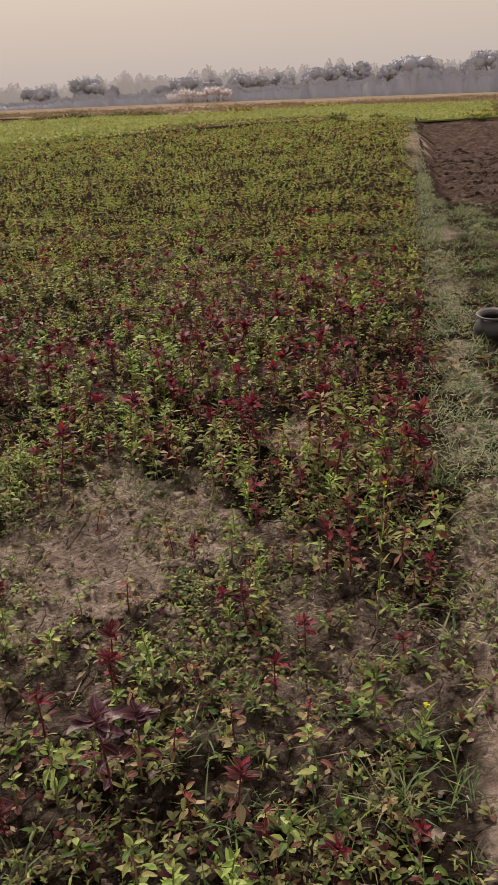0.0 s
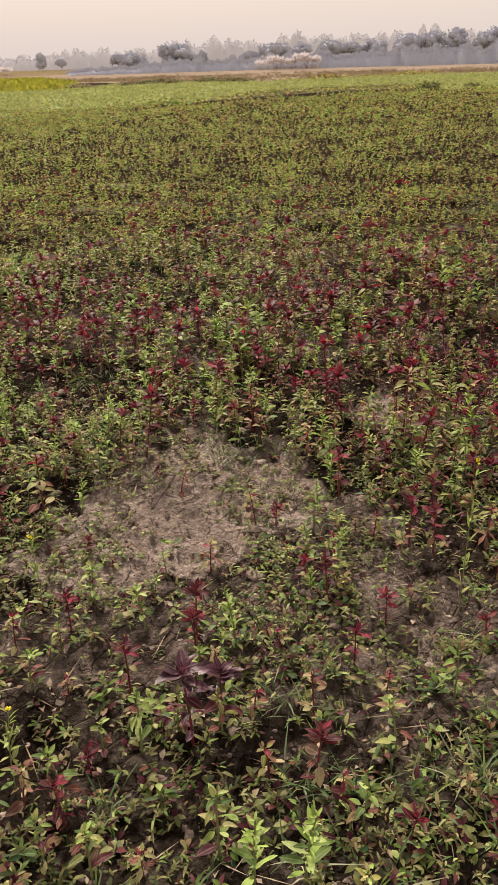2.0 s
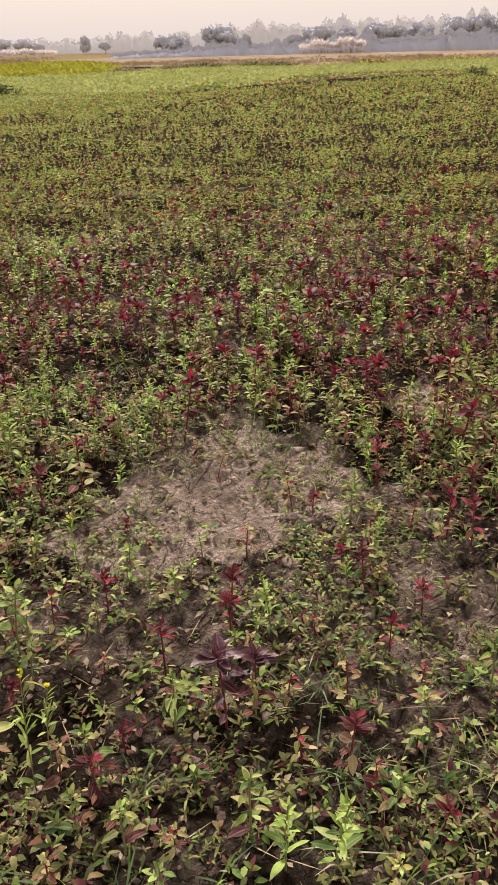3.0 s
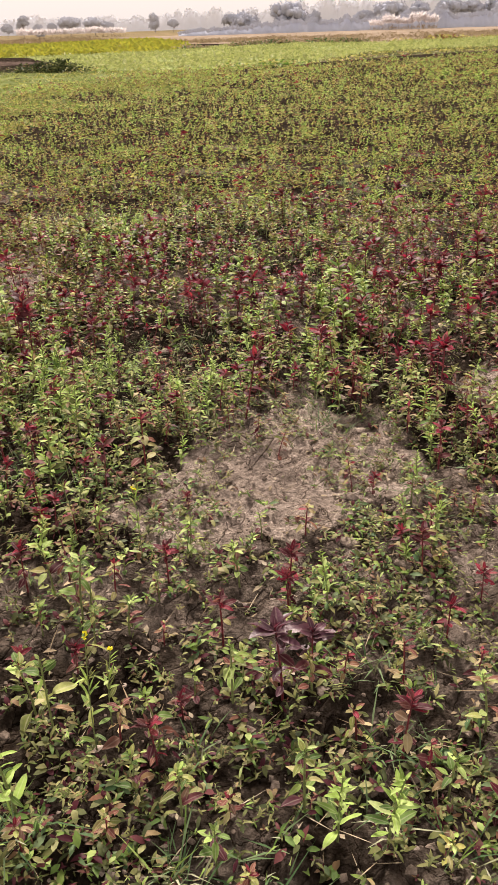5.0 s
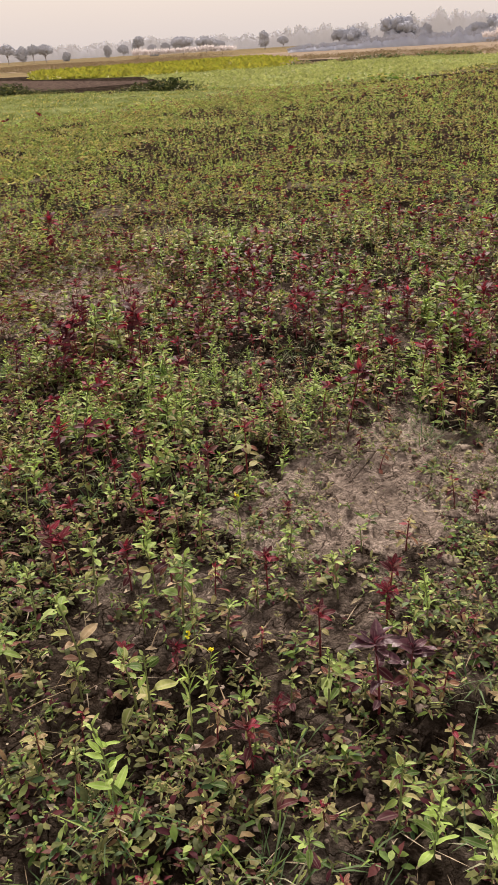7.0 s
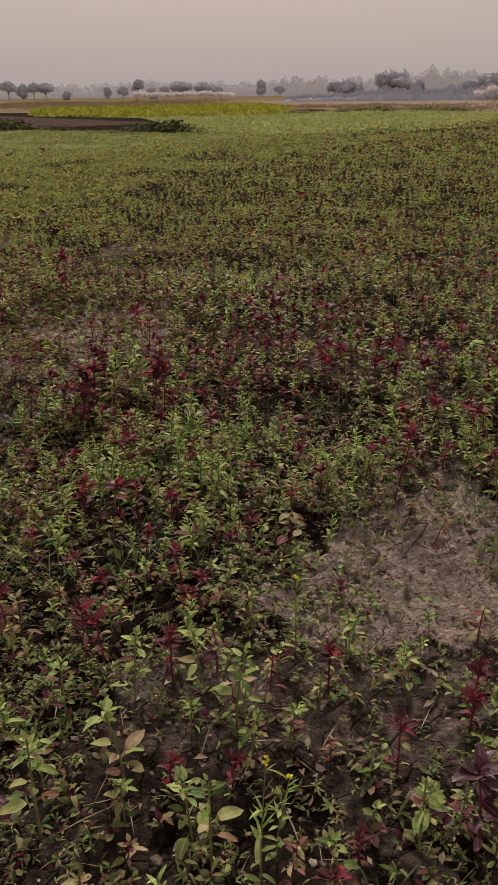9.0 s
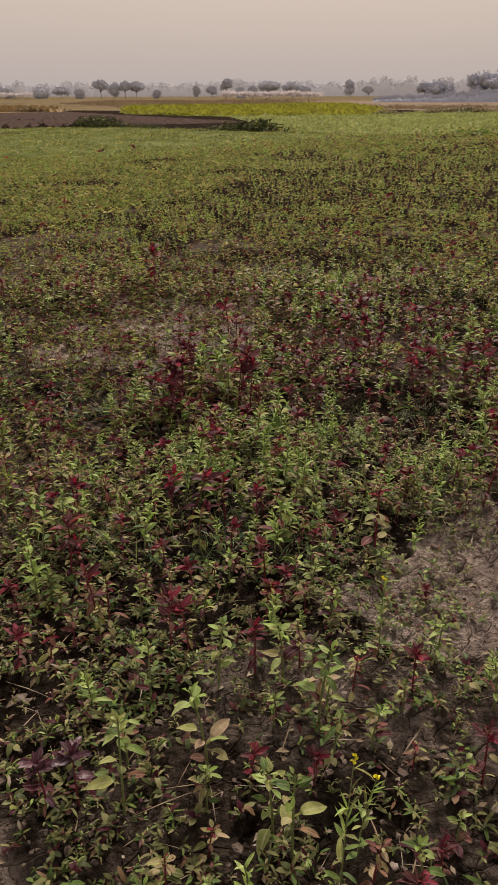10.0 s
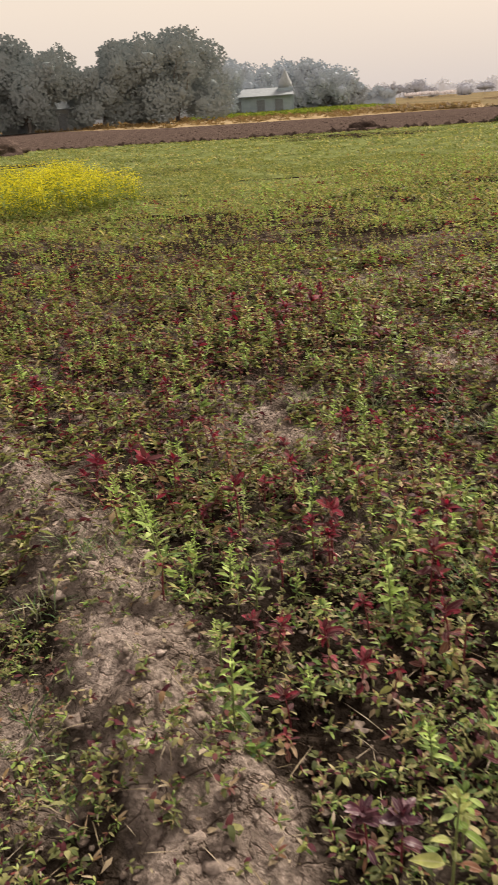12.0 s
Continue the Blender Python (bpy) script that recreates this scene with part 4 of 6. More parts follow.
# low weeds and creeping leaves between the plants
def weed_density(x, y):
    ok = seen(x, y) & (np.hypot(x, y - 0.3) > 0.5) & (edge_off(x, y) < 0.9) & (plough_in(x, y) < 0.1)
    b = np.where(x < -0.8, smooth(np.abs(bund_off(x, y) - 0.03), 0.05, 0.3), 1)
    ok = ok * np.where((x < -0.8) & (bund_off(x, y) < -0.12), 0.75, 1.0)
    path = 1 - 0.6 * np.exp(-((edge_off(x, y) - 0.17) / 0.16) ** 2) * smooth(y, 0.8, 1.4)
    return ok * (1 - 0.4 * bare(x, y)) * (0.3 + 0.7 * b) * path * (0.12 + 0.88 * smooth(0.55 * vnoise(x * 3.3, y * 3.3, 41) + 0.45 * vnoise(x * 9, y * 9, 42), 0.38, 0.6))


g = np.random.default_rng(5)
weeds = [template("weed", h, g, -1, 1.0, 1.0, False) for h in (0.012, 0.02, 0.03, 0.035, 0.045, 0.05)]
x, y = throw(-4.5, 2.8, 0.45, 4.6, 1750, lambda a, b: weed_density(a, b) * ring(a, b, 0, 3.4))
stuff("ground_weeds", scatter(weeds, rng.integers(0, 6, len(x)), np.stack([x, y, ground_z(x, y)], 1), rng.uniform(0, 6.28, len(x)), rng.uniform(0.4, 1.0, len(x)) ** 1.3 * 1.15, 0.1), PLANT_MATS, "small creeping olive weeds over the soil", "weeds")
weeds = [template("weed", h, g, 0, 0.8, 1.7, False) for h in (0.02, 0.03, 0.05)]
x, y = throw(-8.5, 4.5, 1, 9, 260, lambda a, b: weed_density(a, b) * ring(a, b, 3.6, 8))
stuff("middle_ground_weeds", scatter(weeds, rng.integers(0, 3, len(x)), np.stack([x, y, ground_z(x, y)], 1), rng.uniform(0, 6.28, len(x)), rng.uniform(0.7, 1.3, len(x)), 0.1), PLANT_MATS, "small olive weeds between crop plants", "weeds")

# broader green weeds close to the ground among the nearest plants
rosettes = []
for k in range(6):
    V, F, S, n = [], [], [], 0
    for i in range(9):
        v, f = leaf_shape(2, g.uniform(0.022, 0.045), g.uniform(0.010, 0.018), g.uniform(0.2, 0.5), 0.25, 0.05, 0.9, 0.2)
        v = v @ turn(2.4 * i + g.normal(0, 0.4), g.uniform(0.0, 0.9), g.normal(0, 0.3)).T + (g.normal(0, 0.008), g.normal(0, 0.008), g.uniform(0.004, 0.03))
        V.append(v), F.append(f + n), S.append(np.full(len(f), int(g.choice([S_GRE, S_GRE, S_WEE, S_GRA, S_MAR]))))
        n += len(v)
    rosettes.append((np.concatenate(V), np.concatenate(F), np.concatenate(S)))
x, y = throw(-2.0, 1.5, 0.6, 3.2, 300, lambda a, b: weed_density(a, b) * (edge_off(a, b) < 0) * (1 - 0.8 * bare(a, b)) * smooth(vnoise(a * 2.8, b * 2.8, 44), 0.3, 0.6) * np.where(a < -0.9, bund_off(a, b) > 0.1, 1) * ring(a, b, 0, 2.7))
stuff("broad_ground_weeds", scatter(rosettes, rng.integers(0, 6, len(x)), np.stack([x, y, ground_z(x, y)], 1), rng.uniform(0, 6.28, len(x)), rng.uniform(0.45, 1.05, len(x)), 0.1), PLANT_MATS, "dark green broad-leaved weeds low on the soil", "weeds")

# low half-withered weeds on the drier ground beside the left bund
withered = []
for h in (0.012, 0.02, 0.03, 0.04):
    v, f, s = template("weed", h, g, -1, 1.0, 0.85, False)
    withered.append((v, f, np.repeat(g.choice([S_BRO, S_SAG, S_DRY, S_MAR, S_WEE, S_GRE], len(f) // 4 + 1), 4)[:len(f)]))
x, y = throw(-6.5, -0.7, 0.5, 6.5, 620, lambda a, b: seen(a, b) * smooth(-a, 0.8, 1.4) * (np.hypot(a, b - 0.3) > 0.5) * (0.15 + 0.85 * smooth(vnoise(a * 4.5, b * 4.5, 43), 0.38, 0.62)) * (1 - 0.55 * np.exp(-(bund_off(a, b) / 0.16) ** 2)))
near_by = ring(x, y, 0, 2.6)
far_x, far_y = x[~near_by], y[~near_by]
x, y = x[near_by], y[near_by]
stuff("withered_weeds", scatter(withered, rng.integers(0, 4, len(x)), np.stack([x, y, ground_z(x, y)], 1), rng.uniform(0, 6.28, len(x)), rng.uniform(0.5, 1.2, len(x)), 0.15), PLANT_MATS, "small half-withered brown and olive weeds", "weeds")
plain = []
for h in (0.015, 0.025, 0.035, 0.045):
    v, f, s = template("weed", h, g, 0, 0.8, 1.15, False)
    plain.append((v, f, np.repeat(g.choice([S_BRO, S_SAG, S_DRY, S_MAR, S_WEE, S_SAG], len(f) // 2 + 1), 2)[:len(f)]))
stuff("withered_weeds", scatter(plain, rng.integers(0, 4, len(far_x)), np.stack([far_x, far_y, ground_z(far_x, far_y)], 1), rng.uniform(0, 6.28, len(far_x)), rng.uniform(0.8, 1.7, len(far_x)), 0.15), PLANT_MATS, "low half-withered weeds across the thin crop", "weeds")


# ---- grass, litter and clods ----
def tuft(n, h, spread, slots, g, width=0.004, bend=0.5, rows=2):
    V, F, S, k = [], [], [], 0
    for _ in range(n):
        v, f = leaf_shape(rows, h * g.uniform(0.5, 1.1), width, g.uniform(0.2, bend + 0.3), 0.2, 0, 0.6)
        v = v @ turn(g.uniform(0, 6.28), g.uniform(0.5, 1.35)).T + (g.normal(0, spread), g.normal(0, spread), 0)
        V.append(v), F.append(f + k), S.append(np.full(len(f), int(g.choice(slots))))
        k += len(v)
    return np.concatenate(V), np.concatenate(F), np.concatenate(S)


g = np.random.default_rng(11)
tufts = [tuft(13, h, 0.018, [S_GRA, S_GRA, S_GRE, S_HAY], g, 0.004, 0.5, 1) for h in (0.06, 0.08, 0.10, 0.12)]


def grass_density(x, y):
    o, b = edge_off(x, y), bund_off(x, y)
    right = smooth(o, 0.20, 0.38) * (1 - smooth(o, 0.95, 1.3)) * (plough_in(x, y) < 0.05) * (y < 34)
    left = np.where(x < -0.7, smooth(-b, 0.14, 0.3), 0) * smooth(vnoise(x * 3, y * 3, 51), 0.35, 0.6)
    spots = smooth(vnoise(x * 2.1 + 7, y * 2.1, 52), 0.60, 0.78) * (1 - bare(x, y)) * 0.6
    patch = np.exp(-(((x - 0.14) / 0.22) ** 2 + ((y - 3.05) / 0.14) ** 2))
    hollow = np.exp(-(((x + 0.95) / 0.35) ** 2 + ((y - 2.55) / 0.3) ** 2)) * 0.8
    front = np.exp(-(((x - 0.55) / 0.35) ** 2 + ((y - 1.4) / 0.3) ** 2)) * 0.5
    return seen(x, y) * np.clip(np.maximum.reduce([right, 0.3 * left, spots, patch, hollow, front]), 0, 1) * (np.hypot(x, y - 0.3) > 0.5)


x, y = throw(-4.5, 4.4, 0.45, 10, 120, lambda a, b: grass_density(a, b) * ring(a, b, 0, 10.5))
stuff("grass_tufts", scatter(tufts, rng.integers(0, 4, len(x)), np.stack([x, y, ground_z(x, y) - 0.003], 1), rng.uniform(0, 6.28, len(x)), rng.uniform(0.6, 1.3, len(x)), 0.1), PLANT_MATS, "tufts of green wild grass among the crop", "grass")
# the bund beside the crop: short, dry, pale
dry = [tuft(9, h, 0.025, [S_HAY, S_HAY, S_HAY, S_GRA], g, 0.007, 0.9, 1) for h in (0.04, 0.055, 0.07)]
o_path = lambda a, b: np.exp(-((edge_off(a, b) - 0.16) / 0.16) ** 2) * (0.35 + 0.65 * smooth(vnoise(a * 4, b * 4, 53), 0.3, 0.6)) * smooth(b, 1.5, 2.8)
x, y = throw(0.6, 6.0, 1.3, 14, 820, lambda a, b: o_path(a, b) * seen(a, b))
stuff("dry_bund_grass", scatter(dry, rng.integers(0, 3, len(x)), np.stack([x, y, ground_z(x, y) - 0.003], 1), rng.uniform(0, 6.28, len(x)), rng.uniform(0.7, 1.2, len(x)), 0.15), PLANT_MATS, "short pale dry grass along the trodden bund", "grass")
band = lambda a, b: np.exp(-((edge_off(a, b) - 0.72 - 0.2 * (vnoise(a, b, 54) - 0.5)) / 0.2) ** 2) * smooth(b, 4.6, 5.8) * smooth(vnoise(a * 3, b * 3, 55), 0.2, 0.55) * (plough_in(a, b) < 0.05)
x, y = throw(2.2, 6.0, 4.5, 11.5, 420, lambda a, b: band(a, b) * seen(a, b))
stuff("dry_verge_grass", scatter(dry, rng.integers(0, 3, len(x)), np.stack([x, y, ground_z(x, y) - 0.003], 1), rng.uniform(0, 6.28, len(x)), rng.uniform(0.7, 1.2, len(x)), 0.15), PLANT_MATS, "matted pale dry grass beside the ploughed plot", "grass")
dry_far = [tuft(7, 0.09, 0.05, [S_HAY, S_HAY, S_GRA], g, 0.014, 0.9) for _ in range(3)]
x, y = throw(4.5, 13, 12, 35, 40, lambda a, b: np.exp(-((edge_off(a, b) - 0.12) / 0.16) ** 2))
stuff("far_bund_grass", scatter(dry_far, rng.integers(0, 3, len(x)), np.stack([x, y, ground_z(x, y) - 0.003], 1), rng.uniform(0, 6.28, len(x)), rng.uniform(0.7, 1.2, len(x)), 0.15), PLANT_MATS, "short pale dry grass on the far bund", "grass")
# fallen leaves and straw bits
bits = [leaf_shape(1, 0.03, 0.014, 0.3, 0.5), leaf_shape(1, 0.02, 0.012, -0.2, 0.3), leaf_shape(1, 0.09, 0.003, 0.05, 0.2), leaf_shape(1, 0.14, 0.003, 0.1, 0.2)]
bits = [(v, f, np.full(len(f), S_DRY)) for v, f in bits]
x, y = throw(-4.0, 2.4, 0.5, 4.5, 210, lambda a, b: seen(a, b) * (plough_in(a, b) < 0.1) * 1.0)
stuff("leaf_litter", scatter(bits, rng.integers(0, 4, len(x)), np.stack([x, y, ground_z(x, y) + 0.005], 1), rng.uniform(0, 6.28, len(x)), rng.uniform(0.6, 1.3, len(x)), 0.3), PLANT_MATS, "pale fallen leaves and straw bits on soil", "litter")


def clod(g, r, squash=0.6, rough=2, crisp=True):
    bm = bmesh.new()
    bmesh.ops.create_icosphere(bm, subdivisions=rough, radius=r)
    off = Vector((g.uniform(0, 50), g.uniform(0, 50), g.uniform(0, 50)))
    for v in bm.verts:
        k = 1 + 0.75 * noise.noise(v.co / r * 1.1 + off) + 0.45 * noise.noise(v.co / r * 2.7 + off)
        v.co = Vector((v.co.x * k, v.co.y * k, v.co.z * k * squash))
    V, F = np.array([v.co[:] for v in bm.verts]), np.array([[v.index for v in f.verts] for f in bm.faces])
    bm.free()
    if crisp:
        V, F = V[F].reshape(-1, 3), np.arange(3 * len(F)).reshape(-1, 3)
    return V, F, np.zeros(len(F), int)


clods = [clod(g, 0.008 * s, 0.75, 1) for s in (0.7, 0.8, 1, 1.3, 1.9)]


def clod_density(x, y):
    b = np.where(x < -0.8, np.exp(-(bund_off(x, y) / 0.35) ** 2), 0)
    return seen(x, y) * np.clip(0.45 + 0.5 * bare(x, y) * smooth(vnoise(x * 4, y * 4, 61), 0.45, 0.65) + 0.9 * b + 0.35 * smooth(vnoise(x * 2.5, y * 2.5, 62), 0.55, 0.75), 0, 1) * (np.hypot(x, y - 0.3) > 0.5) * (edge_off(x, y) < 0.1)


x, y = throw(-4.0, 2.2, 0.45, 4.6, 640, lambda a, b: clod_density(a, b))
stuff("soil_clods", scatter(clods, rng.choice(5, len(x), p=[0.4, 0.3, 0.17, 0.09, 0.04]), np.stack([x, y, ground_z(x, y)], 1), rng.uniform(0, 6.28, len(x)), rng.uniform(0.3, 1.3, len(x))), [M_CLOD], "small crumbled dry soil clods", "clods")
flakes = [clod(g, r, 0.5, 1 if r < 0.012 else 2, r < 0.012) for r in (0.006, 0.009, 0.013, 0.018, 0.025)]
x, y = throw(-4.0, 2.2, 0.6, 5.6, 900, lambda a, b: seen(a, b) * ring(a, b, 0, 4.2) * (np.hypot(a, b - 0.3) > 0.5) * (edge_off(a, b) < 0.3) * np.clip(0.8 * bare(a, b) * smooth(vnoise(a * 5, b * 5, 64), 0.3, 0.6) + np.where(a < -0.8, np.exp(-((bund_off(a, b) - 0.02) / 0.13) ** 2), 0) + 0.10, 0, 1))
stuff("crust_lumps", scatter(flakes, rng.choice(5, len(x), p=[0.4, 0.34, 0.16, 0.07, 0.03]), np.stack([x, y, ground_z(x, y) - 0.006], 1), rng.uniform(0, 6.28, len(x)), rng.uniform(0.6, 1.2, len(x))), [M_CRUST], "small pale lumps of broken dry soil crust", "clods")
lumps = [clod(g, 0.06 * s, 0.8, 1) for s in (0.7, 1, 1.3, 1.7)]
x, y = throw(4, 18, 9.5, 26, 90, lambda a, b: (plough_in(a, b) > 0.9) * seen(a, b) * (0.4 + 0.6 * vnoise(a * 2, b * 2, 63)) * (np.hypot(a, b) < 26))
stuff("ploughed_clods", scatter(lumps, rng.integers(0, 4, len(x)), np.stack([x, y, 0 * x - 0.36], 1), rng.uniform(0, 6.28, len(x)), 0.1 + 0.5 * rng.random(len(x)) ** 2), [PLOUGHED], "dark turned clods in the ploughed plot", "clods")
# clods along the edge of the far ploughed field
x, y = throw(-50, -12, 14, 48, 2.6, lambda a, b: inside(BROWN_FIELD, a, b) * 1.0)
stuff("far_ploughed_clods", scatter(lumps, rng.integers(0, 4, len(x)), np.stack([x, y, 0 * x + 0.02], 1), rng.uniform(0, 6.28, len(x)), 0.12 + 0.5 * rng.random(len(x)) ** 2), [PLOUGHED], "dark turned clods over the ploughed field", "clods")
rim_line = [(-35, 20), (-27.8, 25.5), (-23.7, 30), (-19.6, 34.7)]
px, py = [], []
for (ax, ay), (bx, by) in zip(rim_line, rim_line[1:]):
    for u in rng.random(90):
        px.append(ax + (bx - ax) * u + rng.normal(0, 0.25)), py.append(ay + (by - ay) * u + rng.normal(0, 0.25))
px, py = np.array(px), np.array(py)
stuff("field_rim_clods", scatter(lumps, rng.integers(0, 4, len(px)), np.stack([px, py, 0 * px + 0.02], 1), rng.uniform(0, 6.28, len(px)), rng.uniform(0.5, 1.7, len(px))), [PLOUGHED], "ridge of dark clods along the ploughed field", "clods")


# ---- earthen pot on the grass bund ----
def lathe(profile, segs, mat, name, hoop=False):
    bm = bmesh.new()
    rings = [[bm.verts.new((r * math.cos(2 * math.pi * k / segs), r * math.sin(2 * math.pi * k / segs), z)) for k in range(segs)] for r, z in profile]
    for a, b in zip(rings, rings[1:] + (rings[:1] if hoop else [])):
        for k in range(segs):
            f = bm.faces.new((a[k], a[(k + 1) % segs], b[(k + 1) % segs], b[k]))
            f.smooth = True
    if not hoop:
        bm.faces.new(rings[0][::-1])
        bm.faces.new(rings[-1])
    bmesh.ops.recalc_face_normals(bm, faces=bm.faces[:])
    return from_bm(name, bm, mat)


pot = new("clay_pot")
pot.matrix_world = pose(2.41, 4.53, float(ground_z(2.41, 4.53)) - 0.012, 3, -4, 0) @ Matrix.Scale(0.88, 4)
tagged(pot, "round black clay cooking pot with wide rim on grass", "pot")
part("body", lathe([(0.05, 0), (0.095, 0.02), (0.128, 0.065), (0.132, 0.10), (0.118, 0.14), (0.095, 0.165), (0.088, 0.18), (0.084, 0.18), (0.088, 0.16), (0.108, 0.135), (0.118, 0.10), (0.112, 0.06), (0.08, 0.03), (0.02, 0.02)], 40, M_POT, "body"), pot)
part("rim", lathe([(0.090, 0.178), (0.112, 0.190), (0.121, 0.198), (0.122, 0.204), (0.116, 0.206), (0.100, 0.196), (0.089, 0.184)], 40, M_RIM, "rim", True), pot, "grey worn flared rim")


# ---- the other fields ----
g = np.random.default_rng(23)


def clump(n, h, spread, slot, g, width=0.03):
    V, F, S, k = [], [], [], 0
    for _ in range(n):
        v, f = leaf_shape(0, h * g.uniform(0.6, 1.1), width * g.uniform(0.7, 1.2), g.uniform(0.1, 0.5), 0.3)
        v = v @ turn(g.uniform(0, 6.28), g.uniform(0.1, 1.3)).T + (g.normal(0, spread), g.normal(0, spread), 0)
        V.append(v), F.append(f + k), S.append(np.full(len(f), slot))
        k += len(v)
    return np.concatenate(V), np.concatenate(F), np.concatenate(S)


def field_cover(name, outline, per_m2, temps, mats, label, category, density=None, z=0.02, scale=(0.7, 1.3)):
    xs, ys = [p[0] for p in outline], [p[1] for p in outline]
    d = density or (lambda a, b: np.ones_like(a))
    x, y = throw(min(xs), max(xs), min(ys), max(ys), per_m2, lambda a, b: inside(outline, a, b) * seen(a, b) * d(a, b))
    pts = np.stack([x, y, np.full(len(x), z)], 1)
    stuff(name, scatter(temps, rng.integers(0, len(temps), len(x)), pts, rng.uniform(0, 6.28, len(x)), rng.uniform(*scale, len(x)), 0.1), mats, label, category)


def row_bands(a, b):
    """Faint planting rows that run along the field, with worn gaps."""
    u = b * 0.93 + a * 0.36
    lines = smooth(np.abs(((u / 1.7 + 0.35 * vnoise(a * 0.25, b * 0.25, 71)) % 1) - 0.5), 0.03, 0.16)
    worn = smooth(vnoise(a * 0.33, u * 1.5, 72), 0.42, 0.56)
    return (0.12 + 0.88 * np.maximum(lines, 0.75 * worn)) * (0.5 + 0.5 * smooth(vnoise(a * 1.1, b * 1.1, 73), 0.25, 0.6))


seedling = [clump(8, 0.05, 0.06, k, g, 0.022) for k in (0, 0, 1, 2)]
field_cover("seedling_rows", LOW_FIELD, 78, seedling, [M_SEEDLING, M_SEEDLING, M_OLIVE], "short green seedlings in faint rows", "seedlings", lambda a, b: row_bands(a, b) * (np.hypot(a, b) < 22))
seedling = [clump(8, 0.08, 0.12, k, g, 0.04) for k in (0, 0, 1, 2)]
field_cover("far_seedling_rows", LOW_FIELD, 11, seedling, [M_SEEDLING, M_SEEDLING, M_OLIVE], "short green seedlings towards the ploughed field", "seedlings", lambda a, b: row_bands(a, b) * (np.hypot(a, b) >= 22))
SEEDLING_FRINGE = [(0, 31), (-1.2, 27), (-3, 23.5), (-4.8, 17.3), (-4.8, 12), (-5.2, 8.6), (-8, 5.5), (-12, 5.5), (-10.8, 6.5), (-8.6, 8.6), (-8.6, 12), (-8.8, 17.3), (-6.9, 23.5), (-4.6, 27), (-3.2, 31.5)]
field_cover("seedling_fringe", SEEDLING_FRINGE, 42, seedling, [M_SEEDLING, M_OLIVE, M_WEED], "sparse green seedlings straying into the red crop", "seedlings", lambda a, b: smooth(vnoise(a * 1.1, b * 0.7, 91), 0.3, 0.65))
crop = [clump(10, 0.17, 0.2, 0, g, 0.08) for _ in range(4)]
field_cover("strip_weeds", DARK_STRIP, 6, [clump(9, 0.13, 0.16, k, g, 0.06) for k in (0, 1, 0)], [M_WEED, M_OLIVE], "thin olive weeds on the fallow strip", "weeds", None, 0.03)
field_cover("pale_crop", PALE_FIELD, 6.5, crop, [M_PALE_CROP], "pale green leafy low crop", "crop", lambda a, b: 0.35 + 0.65 * smooth(vnoise(a * 0.8, b * 0.8, 74), 0.3, 0.6))
gold = [clump(8, 0.38, 0.25, 0, g, 0.16) for _ in range(3)]
blooms = []
for v, f, s in gold:
    top = (v[f[:, 1]][:, 2] > 0.12) & (g.random(len(f)) < 0.06)
    blooms.append((v, f, np.where(top, 1, 0)))
field_cover("far_mustard_crop", YELLOW_FIELD, 4, blooms, [M_FAR_MUSTARD, M_FLOWER], "yellow-green mustard in bloom, far field", "mustard")
young = [clump(10, 0.5, 0.2, 0, g, 0.1) for _ in range(3)]
field_cover("young_rice", GREEN_PATCH, 3.0, young, [M_MUSTARD], "yellow-green young crop blades", "crop", None, 0.06)
ripe = [clump(12, 0.34, 0.4, 0, g, 0.035) for _ in range(4)]
field_cover("ripe_grass", RIPE_FIELD, 1.2, ripe, [M_RIPE], "orange-brown ripe grass", "grass", lambda a, b: (0.25 + 0.75 * smooth(vnoise(a * 0.12, b * 0.25, 75), 0.3, 0.65)) * (np.hypot(a, b) < 105) * (1 - smooth(np.hypot(a, b), 80, 105)))
field_cover("ripe_grass_far", RIPE_FIELD_2, 0.8, ripe, [M_RIPE], "orange-brown ripe grass strip", "grass")
straw = [clump(10, 0.40, 0.3, 0, g, 0.05) for _ in range(3)]
field_cover("straw_litter", STRAW_FIELD, 0.5, straw, [M_STRAW], "loose tan straw on stubble", "straw")
# a darker, taller strip of ripe grass beside the green plot on the right
field_cover("brown_reed_strip", [(17, 37), (22, 46), (30, 64), (45, 62), (95, 80), (60, 45), (28, 38)], 5.0, [clump(14, 0.4, 0.4, 0, g, 0.022) for _ in range(3)], [M_RIPE], "orange-brown tall dry grass beside green plot", "grass", lambda a, b: 0.3 + 0.7 * smooth(vnoise(a * 0.3, b * 0.3, 76), 0.35, 0.6))


